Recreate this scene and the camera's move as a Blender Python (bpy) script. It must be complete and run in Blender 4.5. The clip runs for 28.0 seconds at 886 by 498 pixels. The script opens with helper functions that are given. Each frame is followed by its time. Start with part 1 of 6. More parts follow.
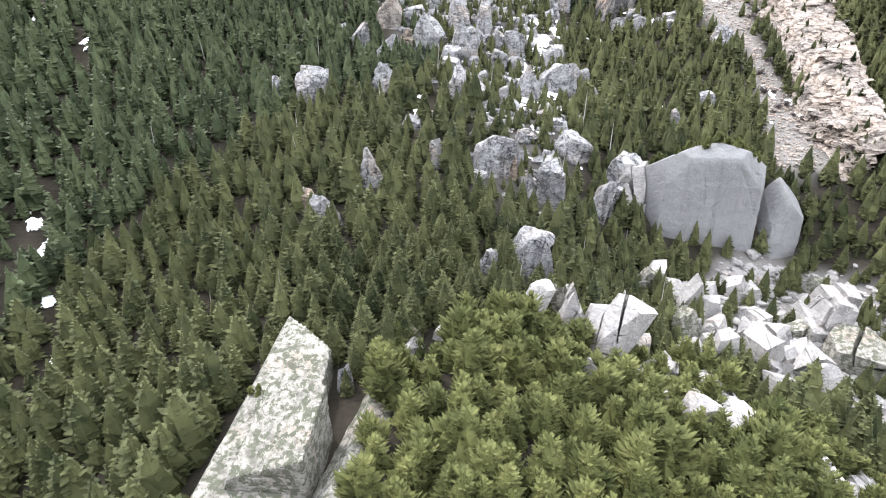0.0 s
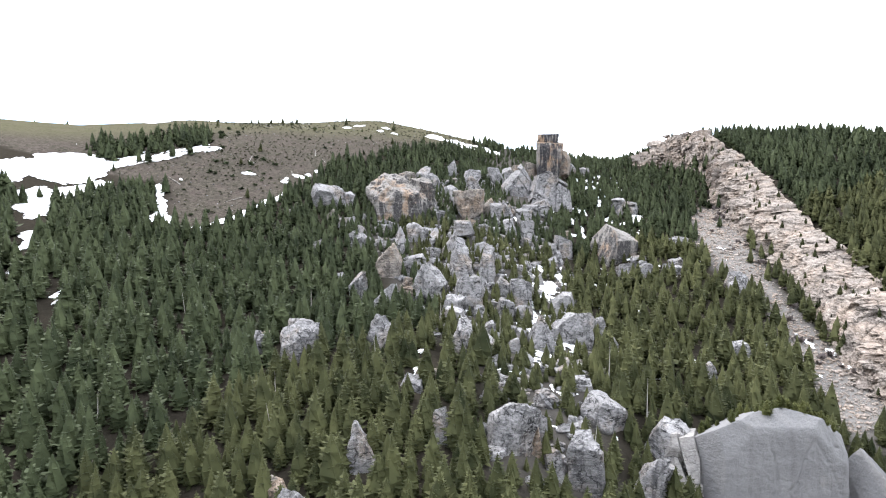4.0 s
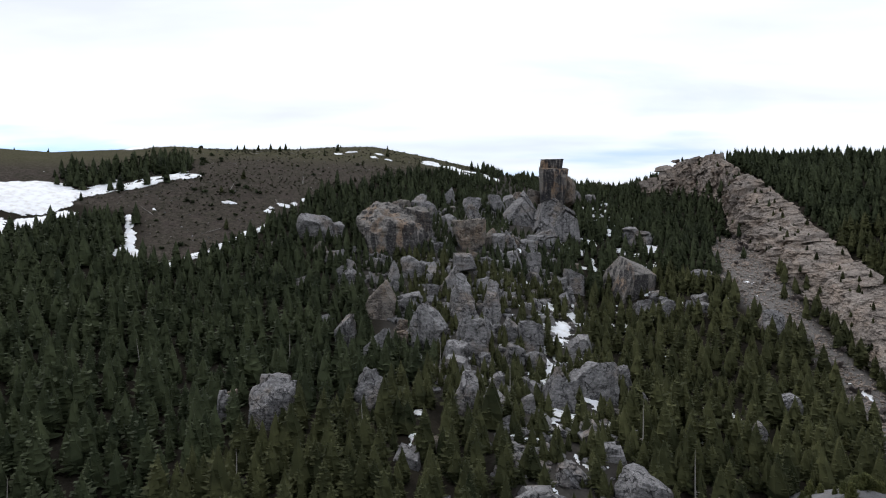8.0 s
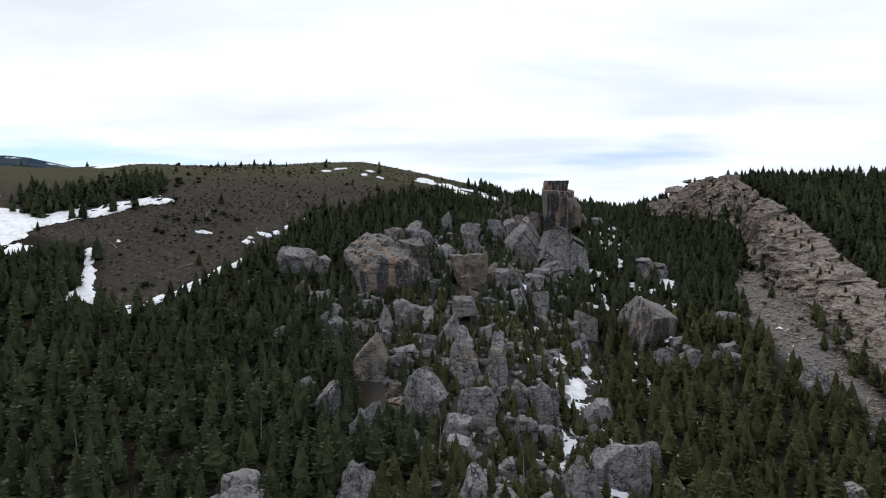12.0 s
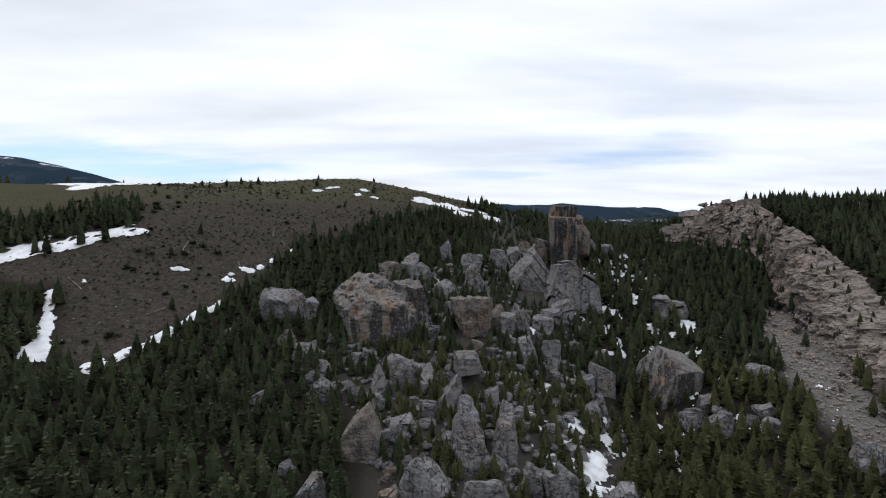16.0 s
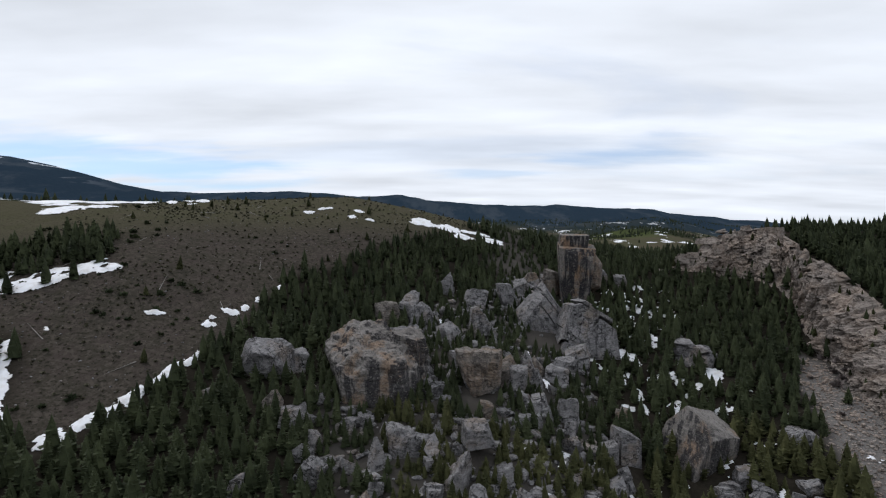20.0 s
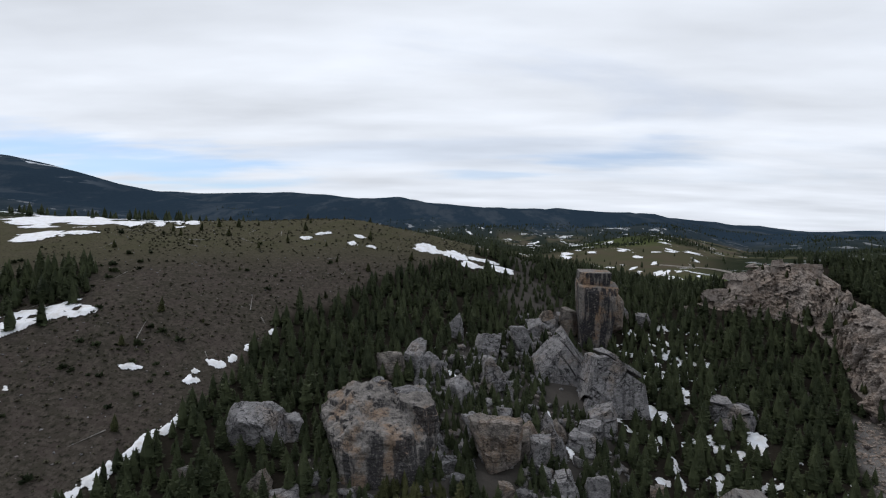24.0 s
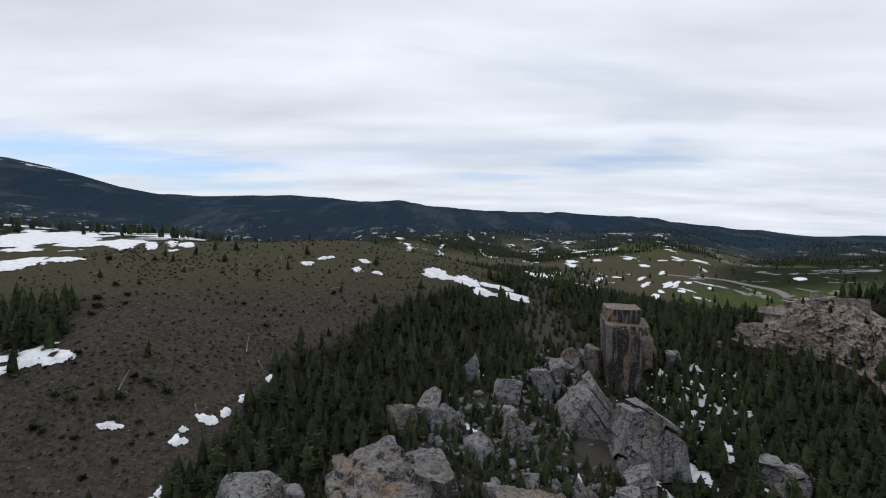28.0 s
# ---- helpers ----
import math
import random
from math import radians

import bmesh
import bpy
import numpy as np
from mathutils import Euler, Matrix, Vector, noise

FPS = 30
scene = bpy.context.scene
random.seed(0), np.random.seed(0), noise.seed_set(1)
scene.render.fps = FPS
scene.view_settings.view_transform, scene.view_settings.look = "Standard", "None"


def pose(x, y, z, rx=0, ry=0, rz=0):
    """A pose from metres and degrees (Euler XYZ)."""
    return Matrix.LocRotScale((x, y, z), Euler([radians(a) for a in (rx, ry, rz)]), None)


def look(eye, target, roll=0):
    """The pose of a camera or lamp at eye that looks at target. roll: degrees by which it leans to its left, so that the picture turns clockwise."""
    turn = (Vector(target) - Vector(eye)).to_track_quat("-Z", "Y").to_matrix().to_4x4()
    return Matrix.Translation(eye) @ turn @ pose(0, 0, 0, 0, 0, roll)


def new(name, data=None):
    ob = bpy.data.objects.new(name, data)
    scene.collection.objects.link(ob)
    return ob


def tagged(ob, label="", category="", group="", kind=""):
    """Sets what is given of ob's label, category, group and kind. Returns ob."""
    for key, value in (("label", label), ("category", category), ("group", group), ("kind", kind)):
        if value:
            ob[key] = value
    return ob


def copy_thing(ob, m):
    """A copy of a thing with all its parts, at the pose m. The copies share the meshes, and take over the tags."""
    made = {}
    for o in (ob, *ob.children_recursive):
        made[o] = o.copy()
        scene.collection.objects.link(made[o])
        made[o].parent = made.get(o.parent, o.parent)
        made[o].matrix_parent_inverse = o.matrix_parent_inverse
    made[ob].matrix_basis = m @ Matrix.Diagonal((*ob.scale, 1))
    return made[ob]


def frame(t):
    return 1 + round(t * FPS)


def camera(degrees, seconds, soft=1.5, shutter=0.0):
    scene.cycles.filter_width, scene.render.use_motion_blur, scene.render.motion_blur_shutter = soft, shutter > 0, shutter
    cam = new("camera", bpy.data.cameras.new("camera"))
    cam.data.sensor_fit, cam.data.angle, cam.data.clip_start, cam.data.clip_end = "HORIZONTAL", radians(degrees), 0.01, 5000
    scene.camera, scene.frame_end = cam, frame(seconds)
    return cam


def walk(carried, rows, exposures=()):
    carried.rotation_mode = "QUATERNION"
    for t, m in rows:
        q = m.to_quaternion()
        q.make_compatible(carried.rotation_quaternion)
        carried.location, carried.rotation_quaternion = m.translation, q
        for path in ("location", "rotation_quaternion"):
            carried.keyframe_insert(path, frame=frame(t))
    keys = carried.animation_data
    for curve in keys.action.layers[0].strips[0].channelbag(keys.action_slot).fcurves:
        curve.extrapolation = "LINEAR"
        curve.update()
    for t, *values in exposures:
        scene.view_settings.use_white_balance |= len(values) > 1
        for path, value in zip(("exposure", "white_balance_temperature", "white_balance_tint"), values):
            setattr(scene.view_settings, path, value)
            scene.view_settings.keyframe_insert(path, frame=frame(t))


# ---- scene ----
LENS = 74.64
PATH = [
    (0, (0.00, 0.00, 60.00), (-0.413, 8.966, 55.590), 0.34),
    (0.5, (-0.18, 2.31, 60.12), (-0.589, 11.281, 55.717), 0.35),
    (1, (-0.40, 4.66, 60.19), (-0.835, 13.980, 56.594), 0.28),
    (1.5, (-0.63, 6.87, 60.10), (-1.089, 16.411, 57.147), 0.17),
    (2, (-0.92, 9.12, 60.11), (-1.366, 18.670, 57.172), 0.16),
    (2.5, (-1.35, 11.48, 60.23), (-1.777, 21.071, 57.444), 0.20),
    (3, (-1.80, 13.92, 60.33), (-2.217, 23.664, 58.114), 0.15),
    (3.5, (-2.16, 16.33, 60.35), (-2.581, 26.215, 58.901), 0.05),
    (4, (-2.43, 18.69, 60.34), (-2.841, 28.667, 59.745), -0.08),
    (4.5, (-2.61, 20.94, 60.22), (-3.020, 30.930, 60.107), -0.18),
    (6.5, (-3.50, 29.91, 60.42), (-3.878, 39.903, 60.320), -0.36),
    (7, (-3.68, 32.15, 60.69), (-4.042, 42.144, 60.580), -0.41),
    (7.5, (-3.86, 34.39, 61.07), (-4.207, 44.380, 60.953), -0.40),
    (8, (-4.08, 36.65, 61.73), (-4.406, 46.649, 61.605), -0.39),
    (8.5, (-4.33, 39.02, 62.75), (-4.631, 49.018, 62.628), -0.40),
    (9, (-4.66, 41.45, 63.92), (-4.938, 51.441, 63.806), -0.43),
    (9.5, (-4.97, 43.90, 65.19), (-5.227, 53.898, 65.079), -0.47),
    (10, (-5.23, 46.31, 66.50), (-5.467, 56.302, 66.395), -0.48),
    (10.5, (-5.45, 48.61, 67.81), (-5.674, 58.604, 67.706), -0.46),
    (11, (-5.66, 50.74, 69.14), (-5.876, 60.740, 69.040), -0.44),
    (11.5, (-5.84, 52.74, 70.44), (-6.046, 62.740, 70.345), -0.41),
    (12, (-5.95, 54.70, 71.78), (-6.145, 64.696, 71.682), -0.38),
    (12.5, (-6.03, 56.69, 73.19), (-6.222, 66.684, 73.085), -0.40),
    (14.5, (-6.60, 64.63, 78.78), (-6.753, 74.626, 78.675), -0.38),
    (15, (-6.73, 66.67, 80.16), (-6.876, 76.667, 80.050), -0.37),
    (15.5, (-6.85, 68.71, 81.54), (-6.996, 78.708, 81.422), -0.38),
    (16, (-7.01, 70.78, 82.92), (-7.149, 80.774, 82.801), -0.35),
    (16.5, (-7.20, 72.87, 84.30), (-7.329, 82.870, 84.179), -0.32),
    (17, (-7.46, 74.90, 85.64), (-7.575, 84.898, 85.514), -0.28),
    (17.5, (-7.85, 76.86, 87.03), (-7.947, 86.862, 86.896), -0.27),
    (18, (-8.33, 78.79, 88.41), (-8.402, 88.793, 88.280), -0.25),
    (18.5, (-8.77, 80.67, 89.76), (-8.827, 90.667, 89.624), -0.23),
    (19, (-9.12, 82.49, 91.12), (-9.160, 92.485, 90.978), -0.23),
    (19.5, (-9.40, 84.31, 92.51), (-9.436, 94.310, 92.375), -0.22),
    (20, (-9.68, 86.18, 93.85), (-9.712, 96.179, 93.710), -0.21),
    (20.5, (-9.95, 88.10, 95.20), (-9.974, 98.095, 95.063), -0.19),
    (21, (-10.19, 90.05, 96.51), (-10.211, 100.051, 96.376), -0.18),
    (21.5, (-10.45, 92.01, 97.81), (-10.471, 102.005, 97.680), -0.15),
    (23.5, (-12.15, 100.38, 103.44), (-12.162, 110.374, 103.306), 0.23),
    (24, (-12.73, 102.52, 104.67), (-12.740, 112.522, 104.542), 0.28),
    (24.5, (-13.31, 104.70, 105.94), (-13.312, 114.696, 105.811), 0.34),
    (25, (-13.88, 106.86, 107.25), (-13.879, 116.857, 107.128), 0.40),
    (25.5, (-14.46, 108.96, 108.59), (-14.451, 118.958, 108.462), 0.47),
    (26, (-15.04, 111.01, 109.92), (-15.035, 121.011, 109.794), 0.51),
    (26.5, (-15.53, 112.97, 111.15), (-15.527, 122.969, 111.035), 0.52),
    (27, (-16.01, 114.68, 112.17), (-16.000, 124.680, 112.062), 0.44),
    (27.5, (-16.35, 116.12, 112.85), (-16.367, 126.121, 112.750), 0.41),
    (28, (-16.61, 117.43, 113.23), (-16.630, 127.431, 113.137), 0.42),
]
from mathutils.bvhtree import BVHTree
from mathutils.kdtree import KDTree

cam = camera(LENS, 28.0, 1.15)
EXPOSURES = [(t, s, 6250, 11.5) for t, s in ((0, 1.85), (2.4, 1.95), (3.2, 1.85), (4.5, 1.1), (6.5, 0.05), (8.0, -0.55), (12, -0.62), (18, -0.80), (28, -0.96))]
walk(cam, [(t, look(e, a, r)) for t, e, a, r in PATH], EXPOSURES)

# ---- sky and sun: bright thin overcast with blue gaps ----
SUN_AZ, SUN_EL = 312.0, 48.0      # degrees clockwise from +y, and above the horizon


def build_world():
    w = bpy.data.worlds.new("sky")
    scene.world = w
    w.use_nodes = True
    nt = w.node_tree
    nt.nodes.clear()
    N, L = nt.nodes.new, nt.links.new
    out, bg = N("ShaderNodeOutputWorld"), N("ShaderNodeBackground")
    sky = N("ShaderNodeTexSky")
    sky.sky_type, sky.sun_disc = "NISHITA", False
    sky.sun_elevation, sky.sun_rotation = radians(SUN_EL), radians(SUN_AZ)
    sky.altitude, sky.air_density, sky.dust_density = 1500, 1.3, 0.8
    co = N("ShaderNodeTexCoord")
    sep = N("ShaderNodeSeparateXYZ")
    L(co.outputs["Generated"], sep.inputs[0])
    # flat cloud deck: direction divided by its height
    zz = N("ShaderNodeMath"); zz.operation = "ADD"; zz.inputs[1].default_value = 0.10
    za = N("ShaderNodeMath"); za.operation = "ABSOLUTE"
    L(sep.outputs["Z"], za.inputs[0]); L(za.outputs[0], zz.inputs[0])
    dx = N("ShaderNodeMath"); dx.operation = "DIVIDE"
    dy = N("ShaderNodeMath"); dy.operation = "DIVIDE"
    L(sep.outputs["X"], dx.inputs[0]); L(zz.outputs[0], dx.inputs[1])
    L(sep.outputs["Y"], dy.inputs[0]); L(zz.outputs[0], dy.inputs[1])
    cmb = N("ShaderNodeCombineXYZ")
    L(dx.outputs[0], cmb.inputs[0]); L(dy.outputs[0], cmb.inputs[1])
    mp = N("ShaderNodeMapping")
    mp.inputs["Rotation"].default_value = (0, 0, radians(-14))
    mp.inputs["Scale"].default_value = (0.42, 0.95, 1)
    mp.inputs["Location"].default_value = (1.55, 0.35, 0)
    L(cmb.outputs[0], mp.inputs[0])
    big = N("ShaderNodeTexNoise")
    big.inputs["Scale"].default_value, big.inputs["Detail"].default_value = 0.9, 9
    big.inputs["Roughness"].default_value, big.inputs["Distortion"].default_value = 0.55, 0.6
    L(mp.outputs[0], big.inputs["Vector"])
    cover = N("ShaderNodeMapRange")
    cover.interpolation_type = "SMOOTHSTEP"
    cover.inputs[1].default_value, cover.inputs[2].default_value = 0.34, 0.50
    cover.inputs[3].default_value, cover.inputs[4].default_value = 0.86, 1.0
    L(big.outputs["Fac"], cover.inputs[0])

    def math2(op, a, b):
        n = N("ShaderNodeMath")
        n.operation = op
        for k, v in enumerate((a, b)):
            if isinstance(v, (int, float)):
                n.inputs[k].default_value = v
            else:
                L(v, n.inputs[k])
        return n.outputs[0]

    # blue gaps in the deck: bearing, height, and half sizes, frayed by a streaky noise
    fray = N("ShaderNodeTexNoise")
    fray.inputs["Scale"].default_value, fray.inputs["Detail"].default_value = 2.6, 9
    L(mp.outputs[0], fray.inputs["Vector"])
    ragged = math2("MULTIPLY", math2("SUBTRACT", fray.outputs["Fac"], 0.5), 3.4)
    bearing = math2("ARCTAN2", sep.outputs["X"], sep.outputs["Y"])
    solid = cover.outputs[0]
    for az, up, wide, high, depth in ((-31, 0.122, 15, 0.034, 0.75), (-20, 0.095, 9, 0.012, 0.4), (17, 0.140, 7, 0.022, 0.55), (2.5, 0.112, 6, 0.010, 0.4)):
        da = math2("DIVIDE", math2("SUBTRACT", bearing, radians(az)), radians(wide))
        db = math2("DIVIDE", math2("SUBTRACT", sep.outputs["Z"], up), high)
        far = math2("ADD", math2("SQRT", math2("ADD", math2("MULTIPLY", da, da), math2("MULTIPLY", db, db)), 0.0), ragged)
        gap = N("ShaderNodeMapRange")
        gap.interpolation_type = "SMOOTHSTEP"
        for k, v in ((1, 0.1), (2, 1.35), (3, 1 - depth), (4, 1.0)):
            gap.inputs[k].default_value = v
        L(far, gap.inputs[0])
        solid = math2("MULTIPLY", solid, gap.outputs[0])
    shade = N("ShaderNodeTexNoise")
    shade.inputs["Scale"].default_value, shade.inputs["Detail"].default_value = 1.7, 8
    L(mp.outputs[0], shade.inputs["Vector"])
    ramp = N("ShaderNodeMapRange")
    ramp.inputs[1].default_value, ramp.inputs[2].default_value = 0.3, 0.7
    ramp.inputs[3].default_value, ramp.inputs[4].default_value = 14.2, 19.0
    L(shade.outputs["Fac"], ramp.inputs[0])
    cloud = N("ShaderNodeVectorMath"); cloud.operation = "SCALE"
    cloud.inputs[0].default_value = (0.915, 0.955, 1.0)
    L(ramp.outputs[0], cloud.inputs["Scale"])
    blue = N("ShaderNodeVectorMath"); blue.operation = "MULTIPLY"
    blue.inputs[1].default_value = (1.45, 1.68, 2.1)
    L(sky.outputs[0], blue.inputs[0])
    mix = N("ShaderNodeMix"); mix.data_type = "RGBA"
    L(solid, mix.inputs[0]); L(blue.outputs[0], mix.inputs[6]); L(cloud.outputs[0], mix.inputs[7])
    L(mix.outputs[2], bg.inputs["Color"])
    bg.inputs["Strength"].default_value = 0.1
    L(bg.outputs[0], out.inputs["Surface"])


build_world()
sun = new("sun", bpy.data.lights.new("sun", "SUN"))
sun.data.energy, sun.data.angle, sun.data.color = 1.75, radians(10), (1.0, 0.96, 0.9)
sun.rotation_euler = (radians(90 - SUN_EL), 0, radians(180 - SUN_AZ))

# ---- materials ----


class Mat:
    """A small builder of node materials on a Principled surface."""

    def __init__(self, name, rough=0.9):
        self.m = bpy.data.materials.new(name)
        self.m.use_nodes = True
        self.nt = self.m.node_tree
        self.p = self.nt.nodes["Principled BSDF"]
        self.p.inputs["Roughness"].default_value = rough
        self.p.inputs["Specular IOR Level"].default_value = 0.1
        self.co = self.N("ShaderNodeTexCoord").outputs["Object"]
        self.geo = self.N("ShaderNodeNewGeometry")

    def N(self, kind):
        return self.nt.nodes.new(kind)

    def L(self, a, b):
        self.nt.links.new(a, b)

    def world(self):
        return self.geo.outputs["Position"]

    def noise(self, scale, detail=6, rough=0.55, at=None, stretch=None, distort=0.0):
        n = self.N("ShaderNodeTexNoise")
        n.inputs["Scale"].default_value, n.inputs["Detail"].default_value = scale, detail
        n.inputs["Roughness"].default_value, n.inputs["Distortion"].default_value = rough, distort
        at = at or self.world()
        if stretch:
            mp = self.N("ShaderNodeMapping")
            mp.inputs["Scale"].default_value = stretch
            self.L(at, mp.inputs[0])
            at = mp.outputs[0]
        self.L(at, n.inputs["Vector"])
        return n.outputs["Fac"]

    def step(self, fac, a, b, lo=0.0, hi=1.0):
        n = self.N("ShaderNodeMapRange")
        n.interpolation_type = "SMOOTHSTEP"
        for k, v in ((1, a), (2, b), (3, lo), (4, hi)):
            n.inputs[k].default_value = v
        self.L(fac, n.inputs[0])
        return n.outputs[0]

    def mix(self, fac, a, b):
        n = self.N("ShaderNodeMix")
        n.data_type = "RGBA"
        for k, v in ((0, fac), (6, a), (7, b)):
            if isinstance(v, (int, float)):
                n.inputs[k].default_value = v
            elif isinstance(v, tuple):
                n.inputs[k].default_value = (*v, 1)
            else:
                self.L(v, n.inputs[k])
        return n.outputs[2]

    def math(self, op, a, b=None):
        n = self.N("ShaderNodeMath")
        n.operation = op
        for k, v in enumerate((a, b)):
            if isinstance(v, (int, float)):
                n.inputs[k].default_value = v
            elif v is not None:
                self.L(v, n.inputs[k])
        return n.outputs[0]

    def attr(self, name):
        n = self.N("ShaderNodeAttribute")
        n.attribute_name = name
        return n.outputs["Fac"]

    def color(self, c):
        self.L(c, self.p.inputs["Base Color"])
        return self

    def bump(self, fac, strength=0.5, dist=0.2):
        b = self.N("ShaderNodeBump")
        b.inputs["Strength"].default_value, b.inputs["Distance"].default_value = strength, dist
        self.L(fac, b.inputs["Height"])
        self.L(b.outputs[0], self.p.inputs["Normal"])
        return self


def rock_material(name, pale, mid, dark, tan, streak=0.5, tan_at=(0.5, 0.68), lichen=0.35, spot=3.4, joint=0.30, cracks=0.6, run_at=(0.5, 0.66), grain=1.0, lichen_at=(0.54, 0.60), lichen_color=(0.13, 0.13, 0.10), bedding=0.6, laminae=0.5):
    k = Mat(name, 0.92)
    big, fine = k.noise(0.09, 5), k.noise(0.9, 8, 0.65)
    c = k.mix(k.step(big, 0.35, 0.65), mid, pale)
    c = k.mix(k.step(k.noise(0.16, 6, 0.6), *tan_at), c, tan)
    run = k.noise(0.55, 5, 0.6, stretch=(1.0, 1.0, 0.07))
    tilt = k.N("ShaderNodeSeparateXYZ")
    k.L(k.geo.outputs["True Normal"], tilt.inputs[0])
    steep_face = k.step(tilt.outputs["Z"], 0.75, 0.45)
    c = k.mix(k.math("MULTIPLY", k.math("MULTIPLY", k.step(run, *run_at), streak), steep_face), c, dark)
    c = k.mix(k.math("MULTIPLY", k.step(fine, 0.50, 0.66), 0.6 * grain), c, dark)
    c = k.mix(k.math("MULTIPLY", k.step(k.noise(2.6, 7, 0.7), 0.52, 0.62), 0.45 * grain), c, dark)
    c = k.mix(k.math("MULTIPLY", k.step(k.noise(1.7, 6, 0.7), 0.54, 0.66), 0.5 * grain), c, tuple(min(0.5, 1.45 * v) for v in pale))
    c = k.mix(k.math("MULTIPLY", k.step(k.noise(spot, 4, 0.6), *lichen_at), lichen), c, lichen_color)
    bed = k.noise(0.5, 6, 0.6, stretch=(0.35, 0.35, 3.0))
    cell = k.N("ShaderNodeTexVoronoi")
    cell.feature = "DISTANCE_TO_EDGE"
    cell.inputs["Scale"].default_value = joint
    warp = k.N("ShaderNodeVectorMath")
    warp.operation = "ADD"
    soft = k.N("ShaderNodeTexNoise")
    soft.inputs["Scale"].default_value = 0.7
    k.L(k.world(), soft.inputs["Vector"])
    k.L(k.world(), warp.inputs[0])
    wide = k.N("ShaderNodeVectorMath")
    wide.operation = "SCALE"
    wide.inputs["Scale"].default_value = 3.2
    k.L(soft.outputs["Color"], wide.inputs[0])
    k.L(wide.outputs[0], warp.inputs[1])
    k.L(warp.outputs[0], cell.inputs["Vector"])
    keep = k.step(k.noise(0.35, 4), 0.45, 0.6)
    gap = k.math("MAXIMUM", k.step(cell.outputs["Distance"], 0.0, 0.05), keep)
    c = k.mix(k.math("MULTIPLY", k.math("SUBTRACT", 1.0, gap), cracks), c, dark)
    lam = k.noise(1.5, 7, 0.68, at=k.co, stretch=(0.45, 0.45, 1.7), distort=1.4)
    c = k.mix(k.math("MULTIPLY", k.step(lam, 0.52, 0.60), laminae), c, dark)
    c = k.mix(k.math("MULTIPLY", k.step(lam, 0.46, 0.38), 0.9 * laminae), c, tuple(min(0.5, 1.6 * v) for v in pale))
    k.color(c)
    h = k.math("ADD", k.math("MULTIPLY", fine, 0.7), k.math("MULTIPLY", bed, bedding))
    h = k.math("ADD", h, k.math("MULTIPLY", lam, laminae))
    h = k.math("ADD", h, k.math("MULTIPLY", gap, 0.8 * cracks))
    return k.bump(h, 1.0, 0.6).m


ROCK = rock_material("grey_rock", (0.280, 0.270, 0.272), (0.168, 0.162, 0.166), (0.026, 0.026, 0.029), (0.220, 0.182, 0.155), 0.65, joint=0.42, cracks=0.85, laminae=0.34)
ROCK_TAN = rock_material("tan_rock", (0.235, 0.205, 0.182), (0.160, 0.145, 0.132), (0.041, 0.037, 0.036), (0.215, 0.160, 0.120), 0.6, (0.45, 0.62))
CLIFF = rock_material("cliff_rock", (0.325, 0.280, 0.248), (0.235, 0.200, 0.178), (0.060, 0.050, 0.045), (0.30, 0.238, 0.196), 0.45, (0.42, 0.62), 0.4, laminae=0.3)
PALE_SLAB = rock_material("slab_rock", (0.180, 0.175, 0.176), (0.152, 0.148, 0.150), (0.098, 0.093, 0.092), (0.192, 0.178, 0.170), 0.3, (0.6, 0.75), 0.12, 3.4, 0.1, 0.0, grain=0.2, bedding=0.06, laminae=0.08)
LICHEN = rock_material("lichen_rock", (0.225, 0.210, 0.188), (0.185, 0.172, 0.153), (0.065, 0.063, 0.050), (0.225, 0.180, 0.142), 0.3, (0.52, 0.7), 0.95, 1.1, 0.3, 0.2, lichen_at=(0.49, 0.54), lichen_color=(0.075, 0.078, 0.056))


def leaf_material(name, deep, tip):
    k = Mat(name, 0.75)
    r = k.geo.outputs["Random Per Island"]
    info = k.N("ShaderNodeObjectInfo").outputs["Random"]
    stand = k.noise(0.045, 3)
    f = k.math("ADD", k.math("MULTIPLY", r, 0.34), k.math("MULTIPLY", info, 0.2))
    f = k.math("ADD", f, k.math("MULTIPLY", k.step(k.noise(0.24, 2), 0.38, 0.62), 0.3))
    f = k.math("ADD", f, k.math("MULTIPLY", k.step(stand, 0.35, 0.65), 0.2))
    k.color(k.mix(f, deep, tip))
    k.p.inputs["Specular IOR Level"].default_value = 0.08
    return k.m


LEAF = leaf_material("conifer_needles", (0.009, 0.013, 0.006), (0.086, 0.088, 0.038))
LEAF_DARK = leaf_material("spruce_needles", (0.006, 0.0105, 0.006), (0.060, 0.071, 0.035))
LEAF_PINE = leaf_material("pine_needles", (0.020, 0.028, 0.010), (0.124, 0.126, 0.046))


def bark_material():
    k = Mat("bark", 0.9)
    n = k.noise(3.0, 6, 0.6, stretch=(1, 1, 0.2))
    return k.color(k.mix(k.step(n, 0.35, 0.65), (0.07, 0.055, 0.045), (0.17, 0.14, 0.12))).bump(n, 0.6, 0.05).m


def grey_wood_material():
    k = Mat("dead_wood", 0.85)
    n = k.noise(4.0, 5, 0.6)
    return k.color(k.mix(n, (0.17, 0.155, 0.14), (0.34, 0.32, 0.30))).bump(n, 0.4, 0.03).m


def snow_material():
    k = Mat("snow", 0.6)
    n, m = k.noise(0.5, 6), k.noise(3.0, 5)
    c = k.mix(k.step(n, 0.4, 0.75), (0.80, 0.81, 0.84), (0.62, 0.60, 0.58))
    return k.color(c).bump(k.math("ADD", n, k.math("MULTIPLY", m, 0.2)), 0.4, 0.3).m


